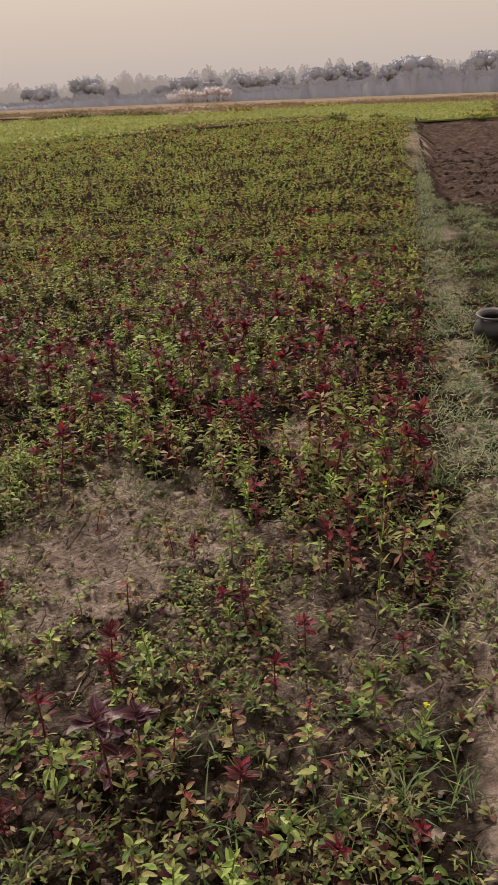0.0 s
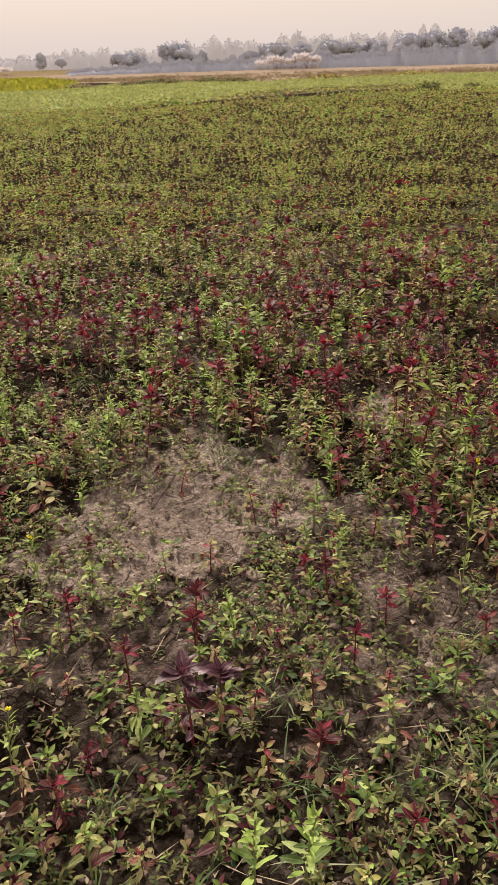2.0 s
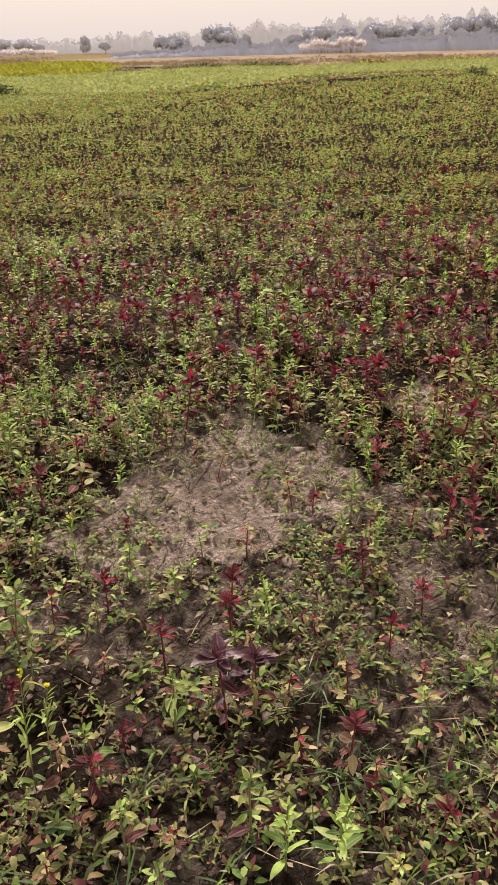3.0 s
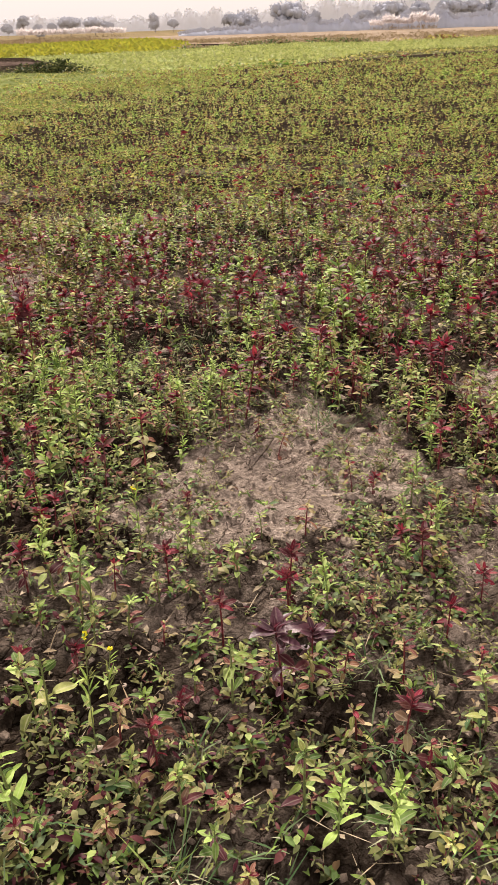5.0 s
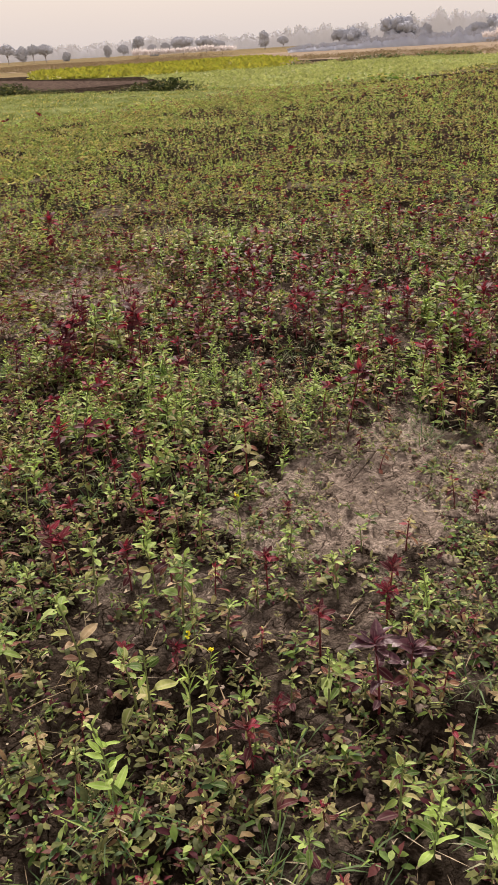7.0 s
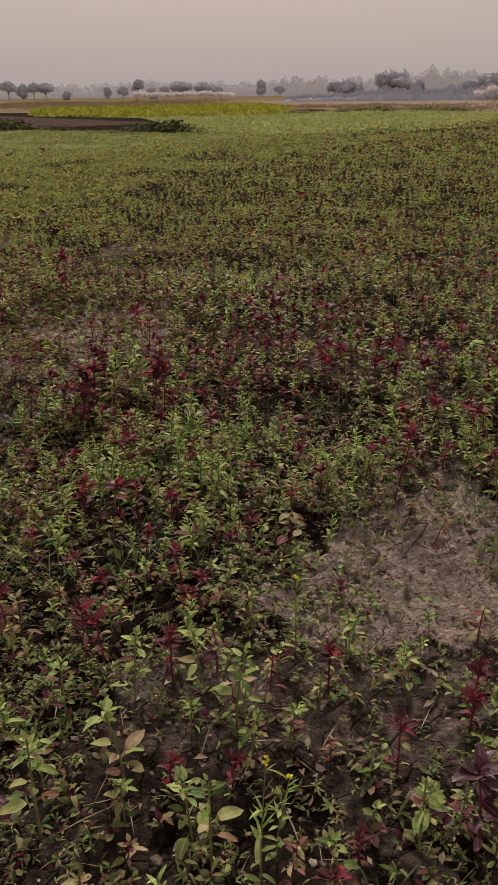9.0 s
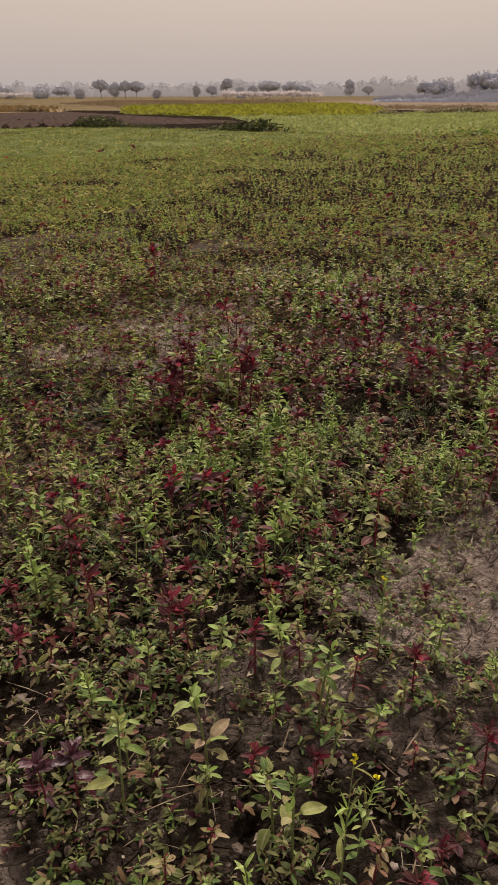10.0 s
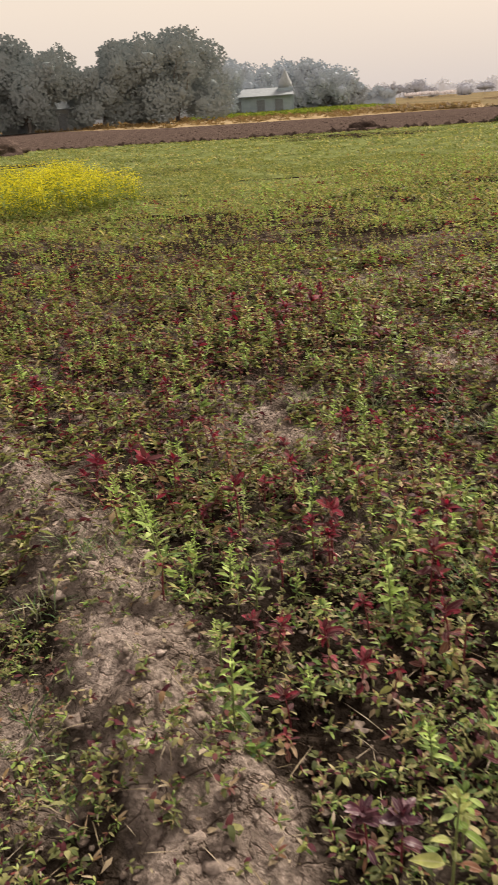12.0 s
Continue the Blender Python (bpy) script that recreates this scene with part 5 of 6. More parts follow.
def hedge(name, pts, per_m, h, w, mats, label, category, leaves=26, leaf=0.16, even=0.0):
    """A low mound of weeds along a line of the plan."""
    temps = []
    for _ in range(4):
        V, F, S, k = [], [], [], 0
        for _ in range(leaves):
            u = g.normal(0, 1, 3)
            u /= np.linalg.norm(u)
            p = np.array([u[0] * w, u[1] * w, abs(u[2]) * h * g.uniform(0.3, 1.0)])
            v, f = leaf_shape(0, leaf * g.uniform(0.7, 1.3), leaf * 0.6, 0.3, 0.3)
            v = v @ turn(g.uniform(0, 6.28), g.uniform(-0.3, 1.2)).T + p
            V.append(v), F.append(f + k), S.append(np.full(len(f), int(g.integers(0, len(mats)))))
            k += len(v)
        temps.append((np.concatenate(V), np.concatenate(F), np.concatenate(S)))
    px, py, sc = [], [], []
    for (ax, ay), (bx, by) in zip(pts, pts[1:]):
        n = int(math.hypot(bx - ax, by - ay) * per_m)
        for u in rng.random(n):
            x, y = ax + (bx - ax) * u, ay + (by - ay) * u
            s = max(even, float(smooth(vnoise(x * 0.7, y * 0.7, 77), 0.2, 0.75)))
            if s > 0.12:
                px.append(x + rng.normal(0, 0.25)), py.append(y + rng.normal(0, 0.25)), sc.append(0.35 + 0.9 * s)
    px, py, sc = np.array(px), np.array(py), np.array(sc)
    stuff(name, scatter(temps, rng.integers(0, 4, len(px)), np.stack([px, py, 0 * px], 1), rng.uniform(0, 6.28, len(px)), sc), mats, label, category)


hedge("weed_bank", [(-19.2, 34.7), (-13.3, 34.0), (-8.8, 32.3)], 24, 0.38, 0.33, [M_BANK, M_BANK, M_WEED], "dark green weeds on the far field bank", "weeds", 30, 0.11)
hedge("low_weed_bank", [(-8.8, 32.2), (-4.4, 31.6), (-0.6, 33.3)], 7, 0.18, 0.25, [M_GREEN, M_OLIVE], "low dark weeds along the field's end", "weeds", 18, 0.12)
hedge("brown_bank", [(-9.4, 58), (-2.0, 68), (3.0, 62.5)], 7, 0.35, 0.5, [M_GRASS, M_RIPE, M_RIPE], "brown dry weeds on a distant bank", "weeds", 26, 0.22)
hedge("dark_bank", [(3.4, 62.2), (10, 66), (18.3, 70)], 3, 0.25, 0.5, [M_OLIVE, M_BRONZE], "thin dark weeds behind the pale crop", "weeds", 20, 0.25)
hedge("plot_end_weeds", [(11.4, 35.5), (14, 36.0), (17, 36.3), (24, 38)], 6, 0.22, 0.25, [M_GREEN, M_OLIVE], "green weeds along the ploughed plot's end", "weeds", 18, 0.14)
hedge("straw_bank", [(-58, 73), (-50, 66), (-42, 60), (-36, 62)], 4, 0.25, 0.7, [M_STRAW, M_RIPE, M_RIPE], "heaped brown straw and stubble on the bank", "straw", 26, 0.4)


def bush(x, y, h, w, label):
    base = new("bush")
    base.matrix_world = pose(x, y, 0)
    tagged(base, label, "bush")
    v, f = tube([(0, 0, -0.02), (0.02, 0, h * 0.5)], 0.02, 0.01, 5)
    part("stem", mesh_of("stem", v, f, None, [M_STEM_GREEN]), base)
    V, F, k = [], [], 0
    for _ in range(260):
        u = g.normal(0, 1, 3)
        u /= np.linalg.norm(u)
        p = np.array([u[0] * w, u[1] * w, h * (0.45 + 0.5 * u[2])]) * g.uniform(0.6, 1.0)
        vv, ff = leaf_shape(0, 0.16 * g.uniform(0.7, 1.3), 0.08, 0.3, 0.3)
        V.append(vv @ turn(g.uniform(0, 6.28), g.uniform(-0.2, 1.2)).T + p), F.append(ff + k)
        k += len(vv)
    part("foliage", mesh_of("foliage", np.concatenate(V), np.concatenate(F), None, [M_WEED]), base)


bush(10.6, 40.6, 0.34, 0.5, "dark green bush at the crop's far corner")
bush(12.6, 40.2, 0.2, 0.45, "dark green bush beside the crop's far corner")


def earth_heap(x, y, r, h, label):
    bm = bmesh.new()
    bmesh.ops.create_icosphere(bm, subdivisions=4, radius=1)
    for v in bm.verts:
        k = 1 + 0.25 * noise.noise(v.co * 2.0 + Vector((x, y, 0))) + 0.12 * noise.noise(v.co * 6.0)
        v.co = Vector((v.co.x * r * k, v.co.y * r * k, max(v.co.z, -0.1) * h * k))
    for f in bm.faces:
        f.smooth = True
    ob = new("earth_heap", from_bm("earth_heap", bm, PLOUGHED))
    ob.matrix_world = pose(x, y, 0.02)
    tagged(ob, label, "heap")


earth_heap(-26.0, 33.2, 0.7, 0.34, "low heap of dark soil in the ploughed field")
earth_heap(-33.5, 17.0, 1.6, 0.6, "rough heap of dark soil by the field edge")

# ---- mustard plot in bloom ----
PLOT = [(-10.5, 8.2), (-10.6, 6.9), (-11.1, 5.4), (-12.8, 3.6), (-26, 8.5), (-23, 13.2), (-17.5, 10.8)]
g = np.random.default_rng(31)


def mustard_template(h):
    V, F, S, k = [], [], [], 0
    for _ in range(16):
        v, f = leaf_shape(1, g.uniform(0.07, 0.13), 0.04, 0.35, 0.2)
        v = v @ turn(g.uniform(0, 6.28), g.uniform(0.1, 0.9)).T + (g.normal(0, 0.04), g.normal(0, 0.04), h * g.uniform(0.1, 0.8))
        V.append(v), F.append(f + k), S.append(np.full(len(f), 0))
        k += len(v)
    for _ in range(42):
        v, f = leaf_shape(0, 0.030, 0.028, 0.1, 0.3)
        v = v @ turn(g.uniform(0, 6.28), g.uniform(-0.2, 1.0)).T + (g.normal(0, 0.055), g.normal(0, 0.055), h * (1.08 - 0.75 * g.random() ** 1.6))
        V.append(v), F.append(f + k), S.append(np.full(len(f), 1))
        k += len(v)
    v, f = tube([(0, 0, 0), (0.01, 0, h * 0.5), (0, 0.01, h)], 0.004, 0.002, 3)
    V.append(v), F.append(f + k), S.append(np.full(len(f), 0))
    return np.concatenate(V), np.concatenate(F), np.concatenate(S)


x, y = throw(-16.5, -10.3, 3.5, 11.5, 24, lambda a, b: inside(PLOT, a, b) * 1.0)
stuff("mustard_plot", scatter([mustard_template(0.47), mustard_template(0.52), mustard_template(0.43)], rng.integers(0, 3, len(x)), np.stack([x, y, 0 * x], 1), rng.uniform(0, 6.28, len(x)), rng.uniform(0.8, 1.15, len(x)), 0.1), [M_MUSTARD, M_FLOWER], "mustard plot covered in bright yellow flowers", "mustard")


# ---- tall white-plumed grass ----
def plume_grass(x, y, h, w, label):
    base = new("plume_grass")
    base.matrix_world = pose(x, y, 0)
    tagged(base, label, "tall grass", "white-plumed grass clumps")
    for name, mat, n, lo, hi, wid in (("blades", M_RIPE, 50, 0.25, 0.5, 0.10), ("plumes", M_PLUME, 220, 0.5, 0.75, 0.26)):
        V, F, k = [], [], 0
        for _ in range(n):
            r, a = w * math.sqrt(g.random()), g.uniform(0, 6.28)
            z0 = 0 if name == "blades" else h * g.uniform(0.35, 0.72)
            v, f = leaf_shape(1, (h * g.uniform(lo, hi)) if name == "blades" else h * g.uniform(0.25, 0.45), wid * h * 0.35, 0.3, 0.2)
            v = v @ turn(g.uniform(0, 6.28), g.uniform(0.8, 1.4)).T + (r * math.cos(a), r * math.sin(a) * 0.6, z0)
            V.append(v), F.append(f + k)
            k += len(v)
        part(name, mesh_of(name, np.concatenate(V), np.concatenate(F), None, [mat]), base)


for x, y, h, w in ((7.6, 129, 1.5, 1.1), (9.6, 129, 2.1, 1.2), (11.6, 128.6, 1.7, 1.2), (13.4, 128.4, 2.3, 1.3), (15.2, 128.2, 1.9, 1.1)):
    plume_grass(x, y, h, w, "tall grass clump with bright white plumes")
for k in range(9):
    plume_grass(-50 + 1.9 * k, 143 + 0.4 * k, 1.5 + 0.4 * g.random(), 1.4, "tall hazy grass clump with pale plumes")
for k in range(6):
    plume_grass(-116 + 1.7 * k, 165 + 0.8 * k, 1.3 + 0.5 * g.random(), 1.4, "distant grass clump with pale plumes")


# ---- trees, (x, y, height, width) ----
ROAD_TREES = [(-107, 204, 4.9, 4.4), (-103.9, 205.6, 3.8, 3.4), (-101.3, 206.8, 4.5, 3), (-98.6, 208.2, 4.3, 4.7), (-112, 201.3, 2.4, 2.3), (-93.8, 210.4, 2.2, 2), (-83.7, 214.6, 3, 2), (-80.1, 216, 3.1, 3), (-76.3, 217.3, 4.7, 2.7), (-72.8, 218.5, 3.2, 2.7), (-69.6, 219.6, 3.2, 2.3), (-65.1, 220.9, 4.2, 5.4), (-59.2, 222.6, 4, 6.7), (-56, 223.4, 2.9, 3.4), (-44.1, 226.1, 4.4, 2.7), (-39.4, 226.9, 3.1, 2.7)]
ROAD_TREES_WEST = [(-140.9, 188.5, 3.7, 3.8), (-138.9, 190, 4, 2.1), (-137.5, 191, 3.7, 2.1), (-135.6, 192.4, 3.9, 2.7), (-133.3, 194, 4.7, 3.8), (-131.9, 194.9, 2.7, 3.4), (-130, 196.2, 2.4, 2.4), (-123, 200.7, 2.9, 4.5), (-118.8, 203.2, 2.8, 4.5), (-114.4, 205.7, 2.5, 2.4)]
BELT_TREES = [(-18.2, 199.5, 3.9, 6.7), (-8.1, 200.1, 5.8, 9), (-21.4, 199.2, 3.3, 2.9), (-2.2, 190.1, 3.7, 2.8), (8.3, 190, 3.1, 4.2), (14, 189.6, 4.6, 5.5), (19.7, 189.2, 4.9, 5), (25.9, 188.4, 5, 6.1), (30.8, 187.7, 4.3, 4.2), (35.8, 186.8, 5.3, 6.1), (42.5, 185.4, 5.7, 6.9), (47.3, 184.3, 5.9, 5), (52, 183, 6.9, 6.6), (57.8, 181.2, 5.8, 5.5), (62.9, 179.5, 7.1, 8.3), (68, 177.7, 5.8, 4.2), (73.9, 175.3, 6.5, 4.2), (77.5, 173.7, 7.6, 6.1), (82.2, 171.6, 6.6, 8.3), (87.2, 169.1, 6.9, 8.3)]
GROVE = [(-76.4, 38.3, 8.9, 7.4), (-74.4, 42.1, 8.7, 7.4), (-81.1, 50.3, 6.2, 4.8), (-73, 50, 8.2, 5.8), (-74.6, 54.6, 8.8, 5.4), (-70, 57.4, 9.2, 7.9), (-78.5, 70.5, 6.9, 6.1), (-82.6, 80.7, 6.3, 6.7), (-87.5, 90, 6.9, 6.4), (-81.4, 88.9, 6.6, 7), (-78.5, 91.4, 5.9, 7), (-77.4, 95, 4.6, 4.4)]
g = np.random.default_rng(41)


def limb_tube(a, b, r0, r1, sides=5, kink=0.12):
    a, b = np.array(a, float), np.array(b, float)
    mid = (a + b) / 2 + g.normal(0, kink, 3) * np.linalg.norm(b - a) * 0.5
    return tube([a, mid, b], r0, r1, sides)


def spray(facing, loose=0.2):
    """The turn of a spray of leaves that hangs upright, set to face the camera's view."""
    r = Euler((g.normal(0, loose), math.pi / 2 + g.normal(0, loose), facing + g.normal(0, loose)), "XYZ").to_matrix() @ Euler((0, 0, g.uniform(0, 6.28)), "XYZ").to_matrix()
    return np.array(r)


def crown_leaves(blobs, n, leaf, facing, core=0.74):
    """Leaf clumps spread through the blobs, thicker to the outside."""
    vol = np.array([b[3] ** 2 for b in blobs])
    which = g.choice(len(blobs), n, p=vol / vol.sum())
    V, F, k = [], [], 0
    for x, y, z, r, sq in blobs:
        # the thick of the foliage, lumpy
        bm = bmesh.new()
        bmesh.ops.create_icosphere(bm, subdivisions=2, radius=1)
        c = np.array([v.co[:] for v in bm.verts])
        f = np.array([[v.index for v in q.verts] for q in bm.faces])
        bm.free()
        lump = np.array([1 + 0.30 * noise.noise(Vector((q * 1.9).tolist()) + Vector((x, y, z))) + 0.22 * noise.noise(Vector((q * 5.0).tolist()) + Vector((y, z, x))) for q in c])
        V.append(c * lump[:, None] * (core * r) * np.array([1, 1, sq]) + (x, y, z)), F.append(f + k)
        k += len(c)
    tv, tf = leaf_shape(0, leaf, leaf * 0.7, 0.04, 0.05)
    u = g.normal(0, 1, (n, 3))
    u /= np.linalg.norm(u, axis=1)[:, None]
    rad = g.uniform(0.45, 1.0, n) ** 0.5
    for i in range(n):
        x, y, z, r, sq = blobs[which[i]]
        wob = 1 + 0.35 * noise.noise(Vector((u[i] * 2.2).tolist()) + Vector((x, y, z)))
        deep = np.array([math.cos(facing), math.sin(facing), 0])
        q = u[i] * rad[i] * r * wob * np.array([1, 1, sq])
        p = np.array([x, y, z]) + q - 0.1 * deep * (q @ deep)
        V.append(tv * g.uniform(0.6, 1.3) @ spray(facing, 0.13).T + p)
        F.append(tf + k + 4 * i)
    return np.concatenate(V), np.concatenate(F)


def tree(x, y, h, w, shape, leaf_mat, bark, n, leaf, label, group="", core=0.74):
    base = new("tree")
    base.matrix_world = pose(x, y, -0.05)
    tagged(base, label, "tree", group)
    fork = h * {"round": 0.35, "umbrella": 0.6, "bushy": 0.12, "column": 0.25, "spread": 0.4}[shape]
    blobs, V, F, k = [], [], [], 0
    lean = g.normal(0, 0.03, 2) * h
    v, f = tube([(0, 0, 0), (lean[0] * 0.5, lean[1] * 0.5, fork * 0.6), (lean[0], lean[1], fork)], 0.028 * h, 0.018 * h, 6)
    V.append(v), F.append(f)
    k += len(v)
    m = {"round": 14, "umbrella": 13, "bushy": 38, "column": 9, "spread": 18}[shape]
    for i in range(m):
        a = 2.4 * i + g.uniform(-0.4, 0.4)
        if shape == "column":
            tip = (g.normal(0, 0.12) * w, g.normal(0, 0.12) * w, h * (0.4 + 0.5 * i / m))
            r, sq = w * g.uniform(0.22, 0.32), 1.1
        elif shape == "umbrella":
            q = w * 0.5 * math.sqrt((i + 0.5) / m) * 0.75
            tip = (q * math.cos(a), q * math.sin(a), h * g.uniform(0.78, 0.9))
            r, sq = w * g.uniform(0.15, 0.2), 0.6
        elif shape == "bushy":
            q = w * 0.38 * math.sqrt((i + 0.5) / m)
            tip = (q * math.cos(a), q * math.sin(a), h * g.uniform(0.16, 0.88) * (1 - 0.25 * (i / m)))
            r, sq = w * g.uniform(0.07, 0.17), g.uniform(0.8, 1.2)
        elif shape == "spread":
            q = w * 0.42 * math.sqrt((i + 0.5) / m)
            tip = (q * math.cos(a), q * math.sin(a), h * (0.88 - 0.30 * g.random() * (0.4 + i / m)))
            r, sq = w * g.uniform(0.15, 0.24), g.uniform(0.7, 1.0)
        else:
            q = w * 0.33 * math.sqrt((i + 0.5) / m)
            tip = (q * math.cos(a), q * math.sin(a), h * (0.80 - 0.33 * (i / m) * g.uniform(0.4, 1)))
            r, sq = w * g.uniform(0.15, 0.21), 0.85
        v, f = limb_tube((lean[0], lean[1], fork * g.uniform(0.75, 1.0)), tip, 0.010 * h, 0.004 * h)
        V.append(v), F.append(f + k)
        k += len(v)
        top = h - r * sq
        blobs.append((tip[0], tip[1], min(tip[2], top), r, sq))
    part("trunk", mesh_of("trunk", np.concatenate(V), np.concatenate(F), None, [bark]), base)
    part("crown", mesh_of("crown", *crown_leaves(blobs, n, leaf, math.atan2(-y, -x), core), None, [leaf_mat]), base)
    return base


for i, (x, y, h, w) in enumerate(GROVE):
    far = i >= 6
    tree(x, y, h * 1.04, w * (1.35 if far else 1.5), "bushy", M_GROVE_FAR if far else M_GROVE, M_BARK_FAR if far else M_BARK, 15000 if not far else 6500, 0.30 if not far else 0.34, "hazy grey-green broad tree in the village grove" if far else "dark hazy green broad-crowned tree by the village", "village grove", 0.4 if not far else 0.55)
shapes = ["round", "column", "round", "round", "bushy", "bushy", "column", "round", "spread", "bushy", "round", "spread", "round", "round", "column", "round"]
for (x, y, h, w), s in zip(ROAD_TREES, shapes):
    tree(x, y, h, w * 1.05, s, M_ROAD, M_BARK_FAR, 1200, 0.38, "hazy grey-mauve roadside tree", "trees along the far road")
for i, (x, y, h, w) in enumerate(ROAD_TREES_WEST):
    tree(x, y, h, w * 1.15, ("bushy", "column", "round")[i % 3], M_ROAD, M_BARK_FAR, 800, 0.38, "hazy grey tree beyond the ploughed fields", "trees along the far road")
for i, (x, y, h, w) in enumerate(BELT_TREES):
    tree(x, y, h, w * 1.15, ("bushy", "round", "spread")[i % 3] if i != 1 else "bushy", M_BELT, M_BARK_FAR, 1800, 0.38, "hazy mauve-grey tree in the tree belt", "tree belt")


def wood(name, arc, height, n, leaf, mat, label, seed):
    """The plain backdrop of far woods: a standing bank with an uneven, leafy top along an arc of the plan."""
    (b0, d0), (b1, d1) = arc
    m = int((b1 - b0) / 0.06)
    deg = np.linspace(b0, b1, m)
    u = (deg - b0) / (b1 - b0)
    d = d0 + (d1 - d0) * u + 2.0 * vnoise(deg * 1.7, 0 * deg + seed, 83)

    def crest(q):
        w = np.interp(q, deg, u)
        lobes = np.abs(np.sin(q * 2.6 + 3 * vnoise(q * 0.9, 0 * q + seed, 84))) ** 0.6
        return height(w) * (0.50 + 0.30 * lobes * vnoise(q * 1.3, 0 * q + seed, 81) * 1.6 + 0.13 * vnoise(q * 5, 0 * q, 82 + seed) + 0.05 * vnoise(q * 24, 0 * q, 85 + seed))

    top = crest(deg)
    rows = 7
    x, y = -np.sin(np.radians(deg)), np.cos(np.radians(deg))
    V = []
    for r in range(rows):
        k = r / (rows - 1)
        dd = d + 1.6 * k + 0.2 * (vnoise(deg * 5, 0 * deg + r * 7.3, 86) - 0.5)
        V.append(np.stack([x * dd, y * dd, top * k - 0.3 * (r == 0)], 1))
    i = (np.arange(rows - 1)[:, None] * m + np.arange(m - 1)[None]).ravel()
    F = np.concatenate([np.stack([i, i + m, i + m + 1], 1), np.stack([i, i + m + 1, i + 1], 1)])
    bank = (np.concatenate(V), F, np.zeros(len(F), int))
    q = g.uniform(b0, b1, n)
    dq = np.interp(q, deg, d) + g.uniform(-0.6, 1.6, n)
    z = crest(q) * (1.01 - 0.22 * g.random(n) ** 1.6)
    px, py = -np.sin(np.radians(q)) * dq, np.cos(np.radians(q)) * dq
    tv, tf = leaf_shape(0, leaf, leaf * 0.75, 0.04, 0.05)
    temps = [(tv @ spray(0.0, 0.1).T, tf, np.zeros(2, int)) for _ in range(40)]
    v2, f2, s2 = scatter(temps, g.integers(0, 40, n), np.stack([px, py, z], 1), np.arctan2(-py, -px) + g.normal(0, 0.3, n), g.uniform(0.5, 1.4, n))
    data = (np.concatenate([bank[0], v2]), np.concatenate([bank[1], f2 + len(bank[0])]), np.concatenate([bank[2], s2]))
    ob = new(name, mesh_of(name, *data, [mat]))
    tagged(ob, label, "woods", kind="structure")


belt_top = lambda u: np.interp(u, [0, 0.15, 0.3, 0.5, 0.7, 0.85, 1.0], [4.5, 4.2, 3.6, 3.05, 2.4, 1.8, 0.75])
wood("backdrop_thicket", ((-34, 133), (9.5, 133)), belt_top, 8000, 0.25, M_BELT, "hazy mauve-grey thicket in front of the tree belt", 3)
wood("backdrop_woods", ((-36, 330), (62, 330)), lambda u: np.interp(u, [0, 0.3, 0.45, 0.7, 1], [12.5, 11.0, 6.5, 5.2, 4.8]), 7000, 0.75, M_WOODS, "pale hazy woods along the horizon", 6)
wood("backdrop_grove", ((36, 132), (80, 100)), lambda u: np.interp(u, [0, 0.2, 0.5, 1], [2.0, 4.6, 6.0, 6.5]), 5000, 0.6, M_GROVE_FAR, "hazy undergrowth below the village grove", 9)


# ---- village buildings under the grove ----
def box_mesh(name, sx, sy, sz, mat, bevel=0.03):
    bm = bmesh.new()
    bmesh.ops.create_cube(bm, size=1)
    for v in bm.verts:
        v.co = Vector((v.co.x * sx, v.co.y * sy, (v.co.z + 0.5) * sz))
    bmesh.ops.bevel(bm, geom=bm.edges[:], offset=bevel, segments=1, affect="EDGES")
    return from_bm(name, bm, mat)


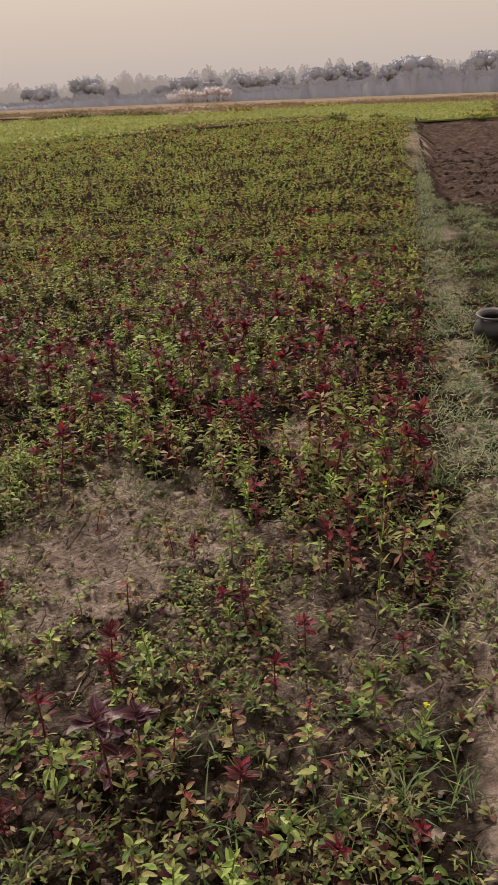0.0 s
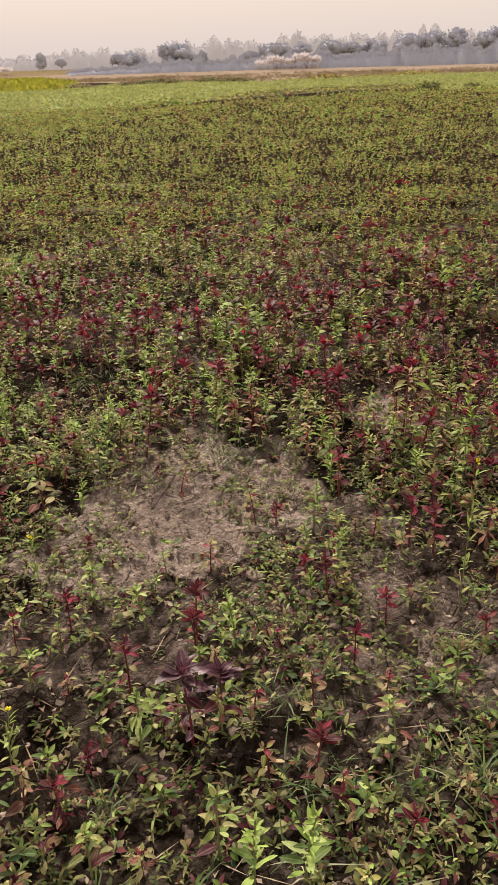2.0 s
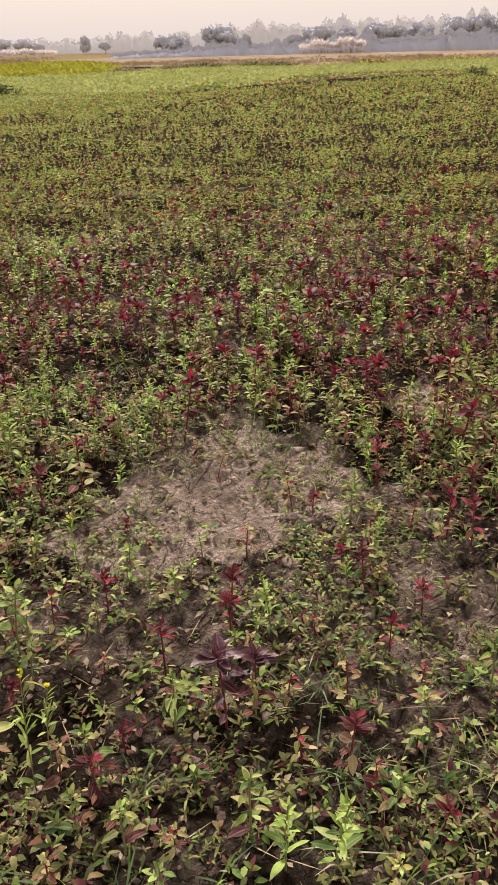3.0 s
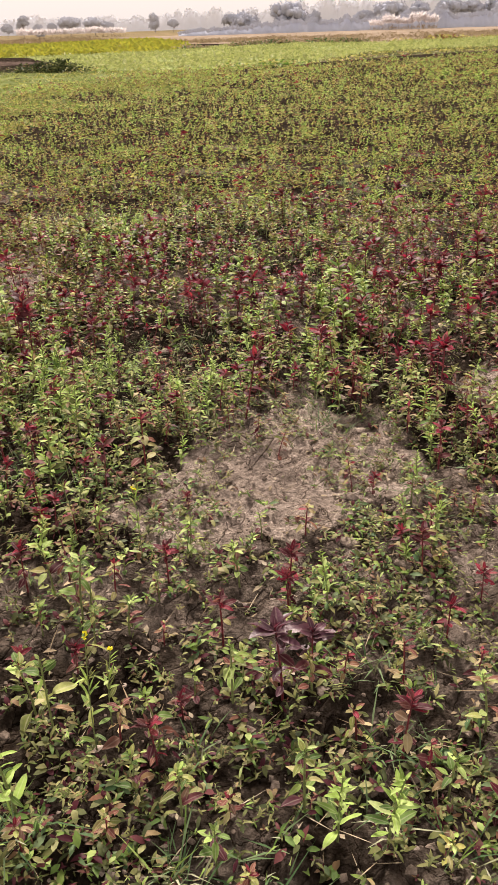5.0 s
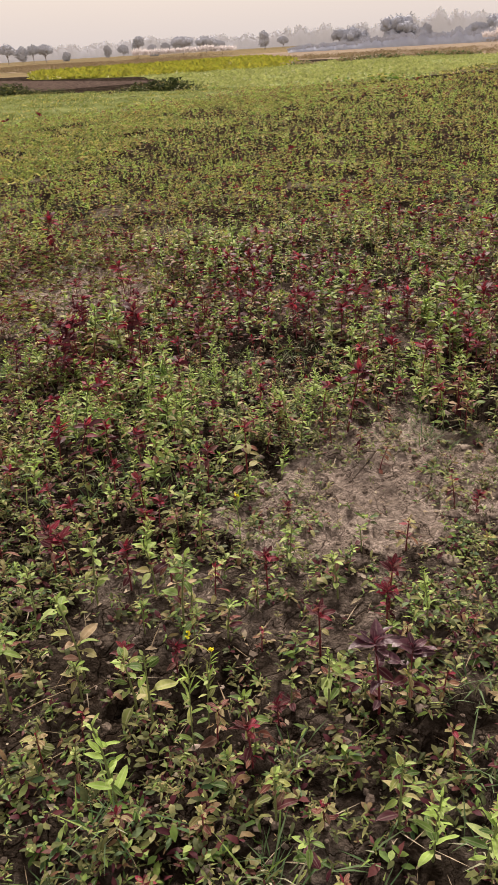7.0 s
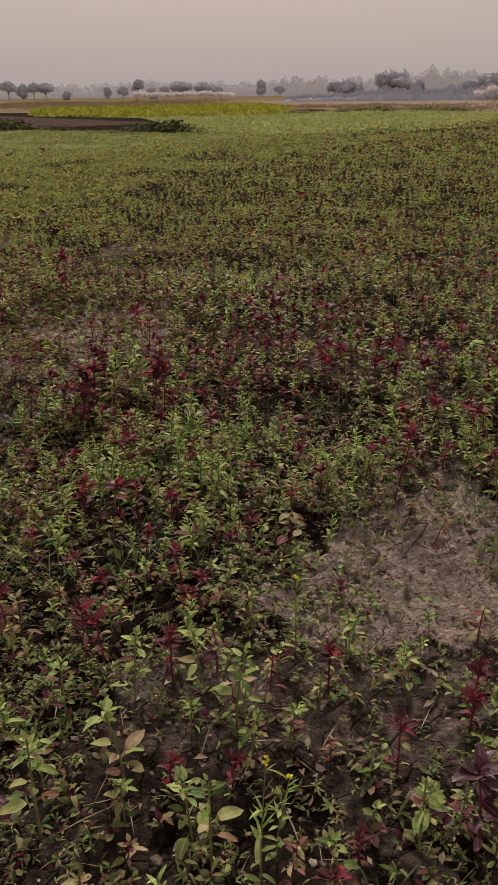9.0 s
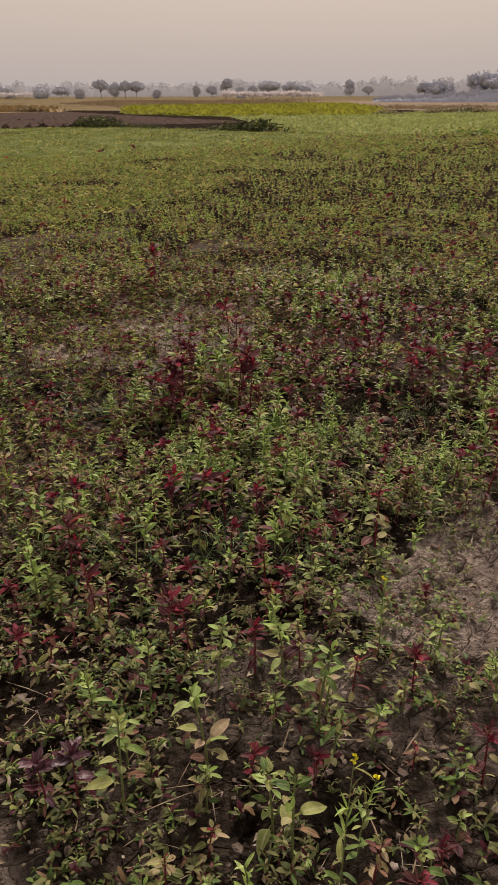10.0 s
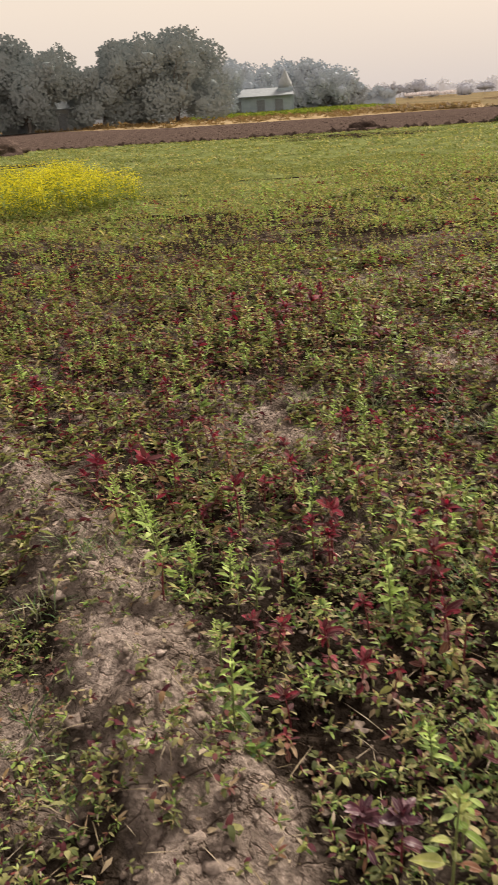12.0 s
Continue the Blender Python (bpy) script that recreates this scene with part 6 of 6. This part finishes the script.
def gable_mesh(name, sx, sy, rise, mat, thick=0.12):
    bm = bmesh.new()
    sec = [(-sy / 2, 0), (0, rise), (sy / 2, 0), (sy / 2, -thick), (0, rise - thick), (-sy / 2, -thick)]
    ends = [[bm.verts.new((s * sx / 2, yy, zz)) for yy, zz in sec] for s in (-1, 1)]
    for k in range(6):
        bm.faces.new((ends[0][k], ends[0][(k + 1) % 6], ends[1][(k + 1) % 6], ends[1][k]))
    bm.faces.new(ends[0][::-1])
    bm.faces.new(ends[1])
    bmesh.ops.recalc_face_normals(bm, faces=bm.faces[:])
    return from_bm(name, bm, mat)


def shed(x, y, rz, sx, sy, sz, rise, wall, label, openings):
    base = new("shed")
    base.matrix_world = pose(x, y, -0.05, 0, 0, rz)
    tagged(base, label, "building", "village buildings")
    part("wall", box_mesh("wall", sx, sy, sz, wall), base)
    roof = part("roof", gable_mesh("roof", sx + 0.7, sy + 0.9, rise, M_TIN), base, "weathered pale tin roof")
    roof.location = (0, 0, sz + 0.02)
    for u, w, h in openings:
        door = part("door", box_mesh("door", w, 0.12, h, M_DARK, 0.01), base)
        door.location = (u * sx, -sy / 2, 0.05)


shed(-76.8, 76.3, 44, 8.4, 5.0, 2.2, 0.9, M_WALL_BLUE, "long low faded blue building with tin roof", [(-0.3, 1.0, 1.7), (0.05, 1.0, 1.7), (0.32, 1.0, 1.7)])
shed(-77.6, 42.6, 62, 3.2, 3.0, 2.2, 0.8, M_WALL_WHITE, "small grey hut with pale tin roof under trees", [(0.1, 0.8, 1.6)])
shed(-75.4, 47.0, 62, 4.2, 3.0, 2.1, 0.8, M_WALL_WHITE, "grey hut with pale tin roof among trees", [(-0.1, 0.8, 1.6)])
shrine = new("shrine")
shrine.matrix_world = pose(-73.8, 78.3, -0.05, 0, 0, 44)
tagged(shrine, "small pale blue shrine with a tapering spire", "shrine", "village buildings")
part("base_block", box_mesh("base_block", 2.0, 2.0, 3.0, M_WALL_BLUE), shrine)
spire = part("spire", lathe([(0.95, 0), (0.85, 0.5), (0.62, 1.0), (0.36, 1.5), (0.15, 1.9), (0.04, 2.2)], 12, M_WALL_WHITE, "spire"), shrine)
spire.location = (0, 0, 3.0)
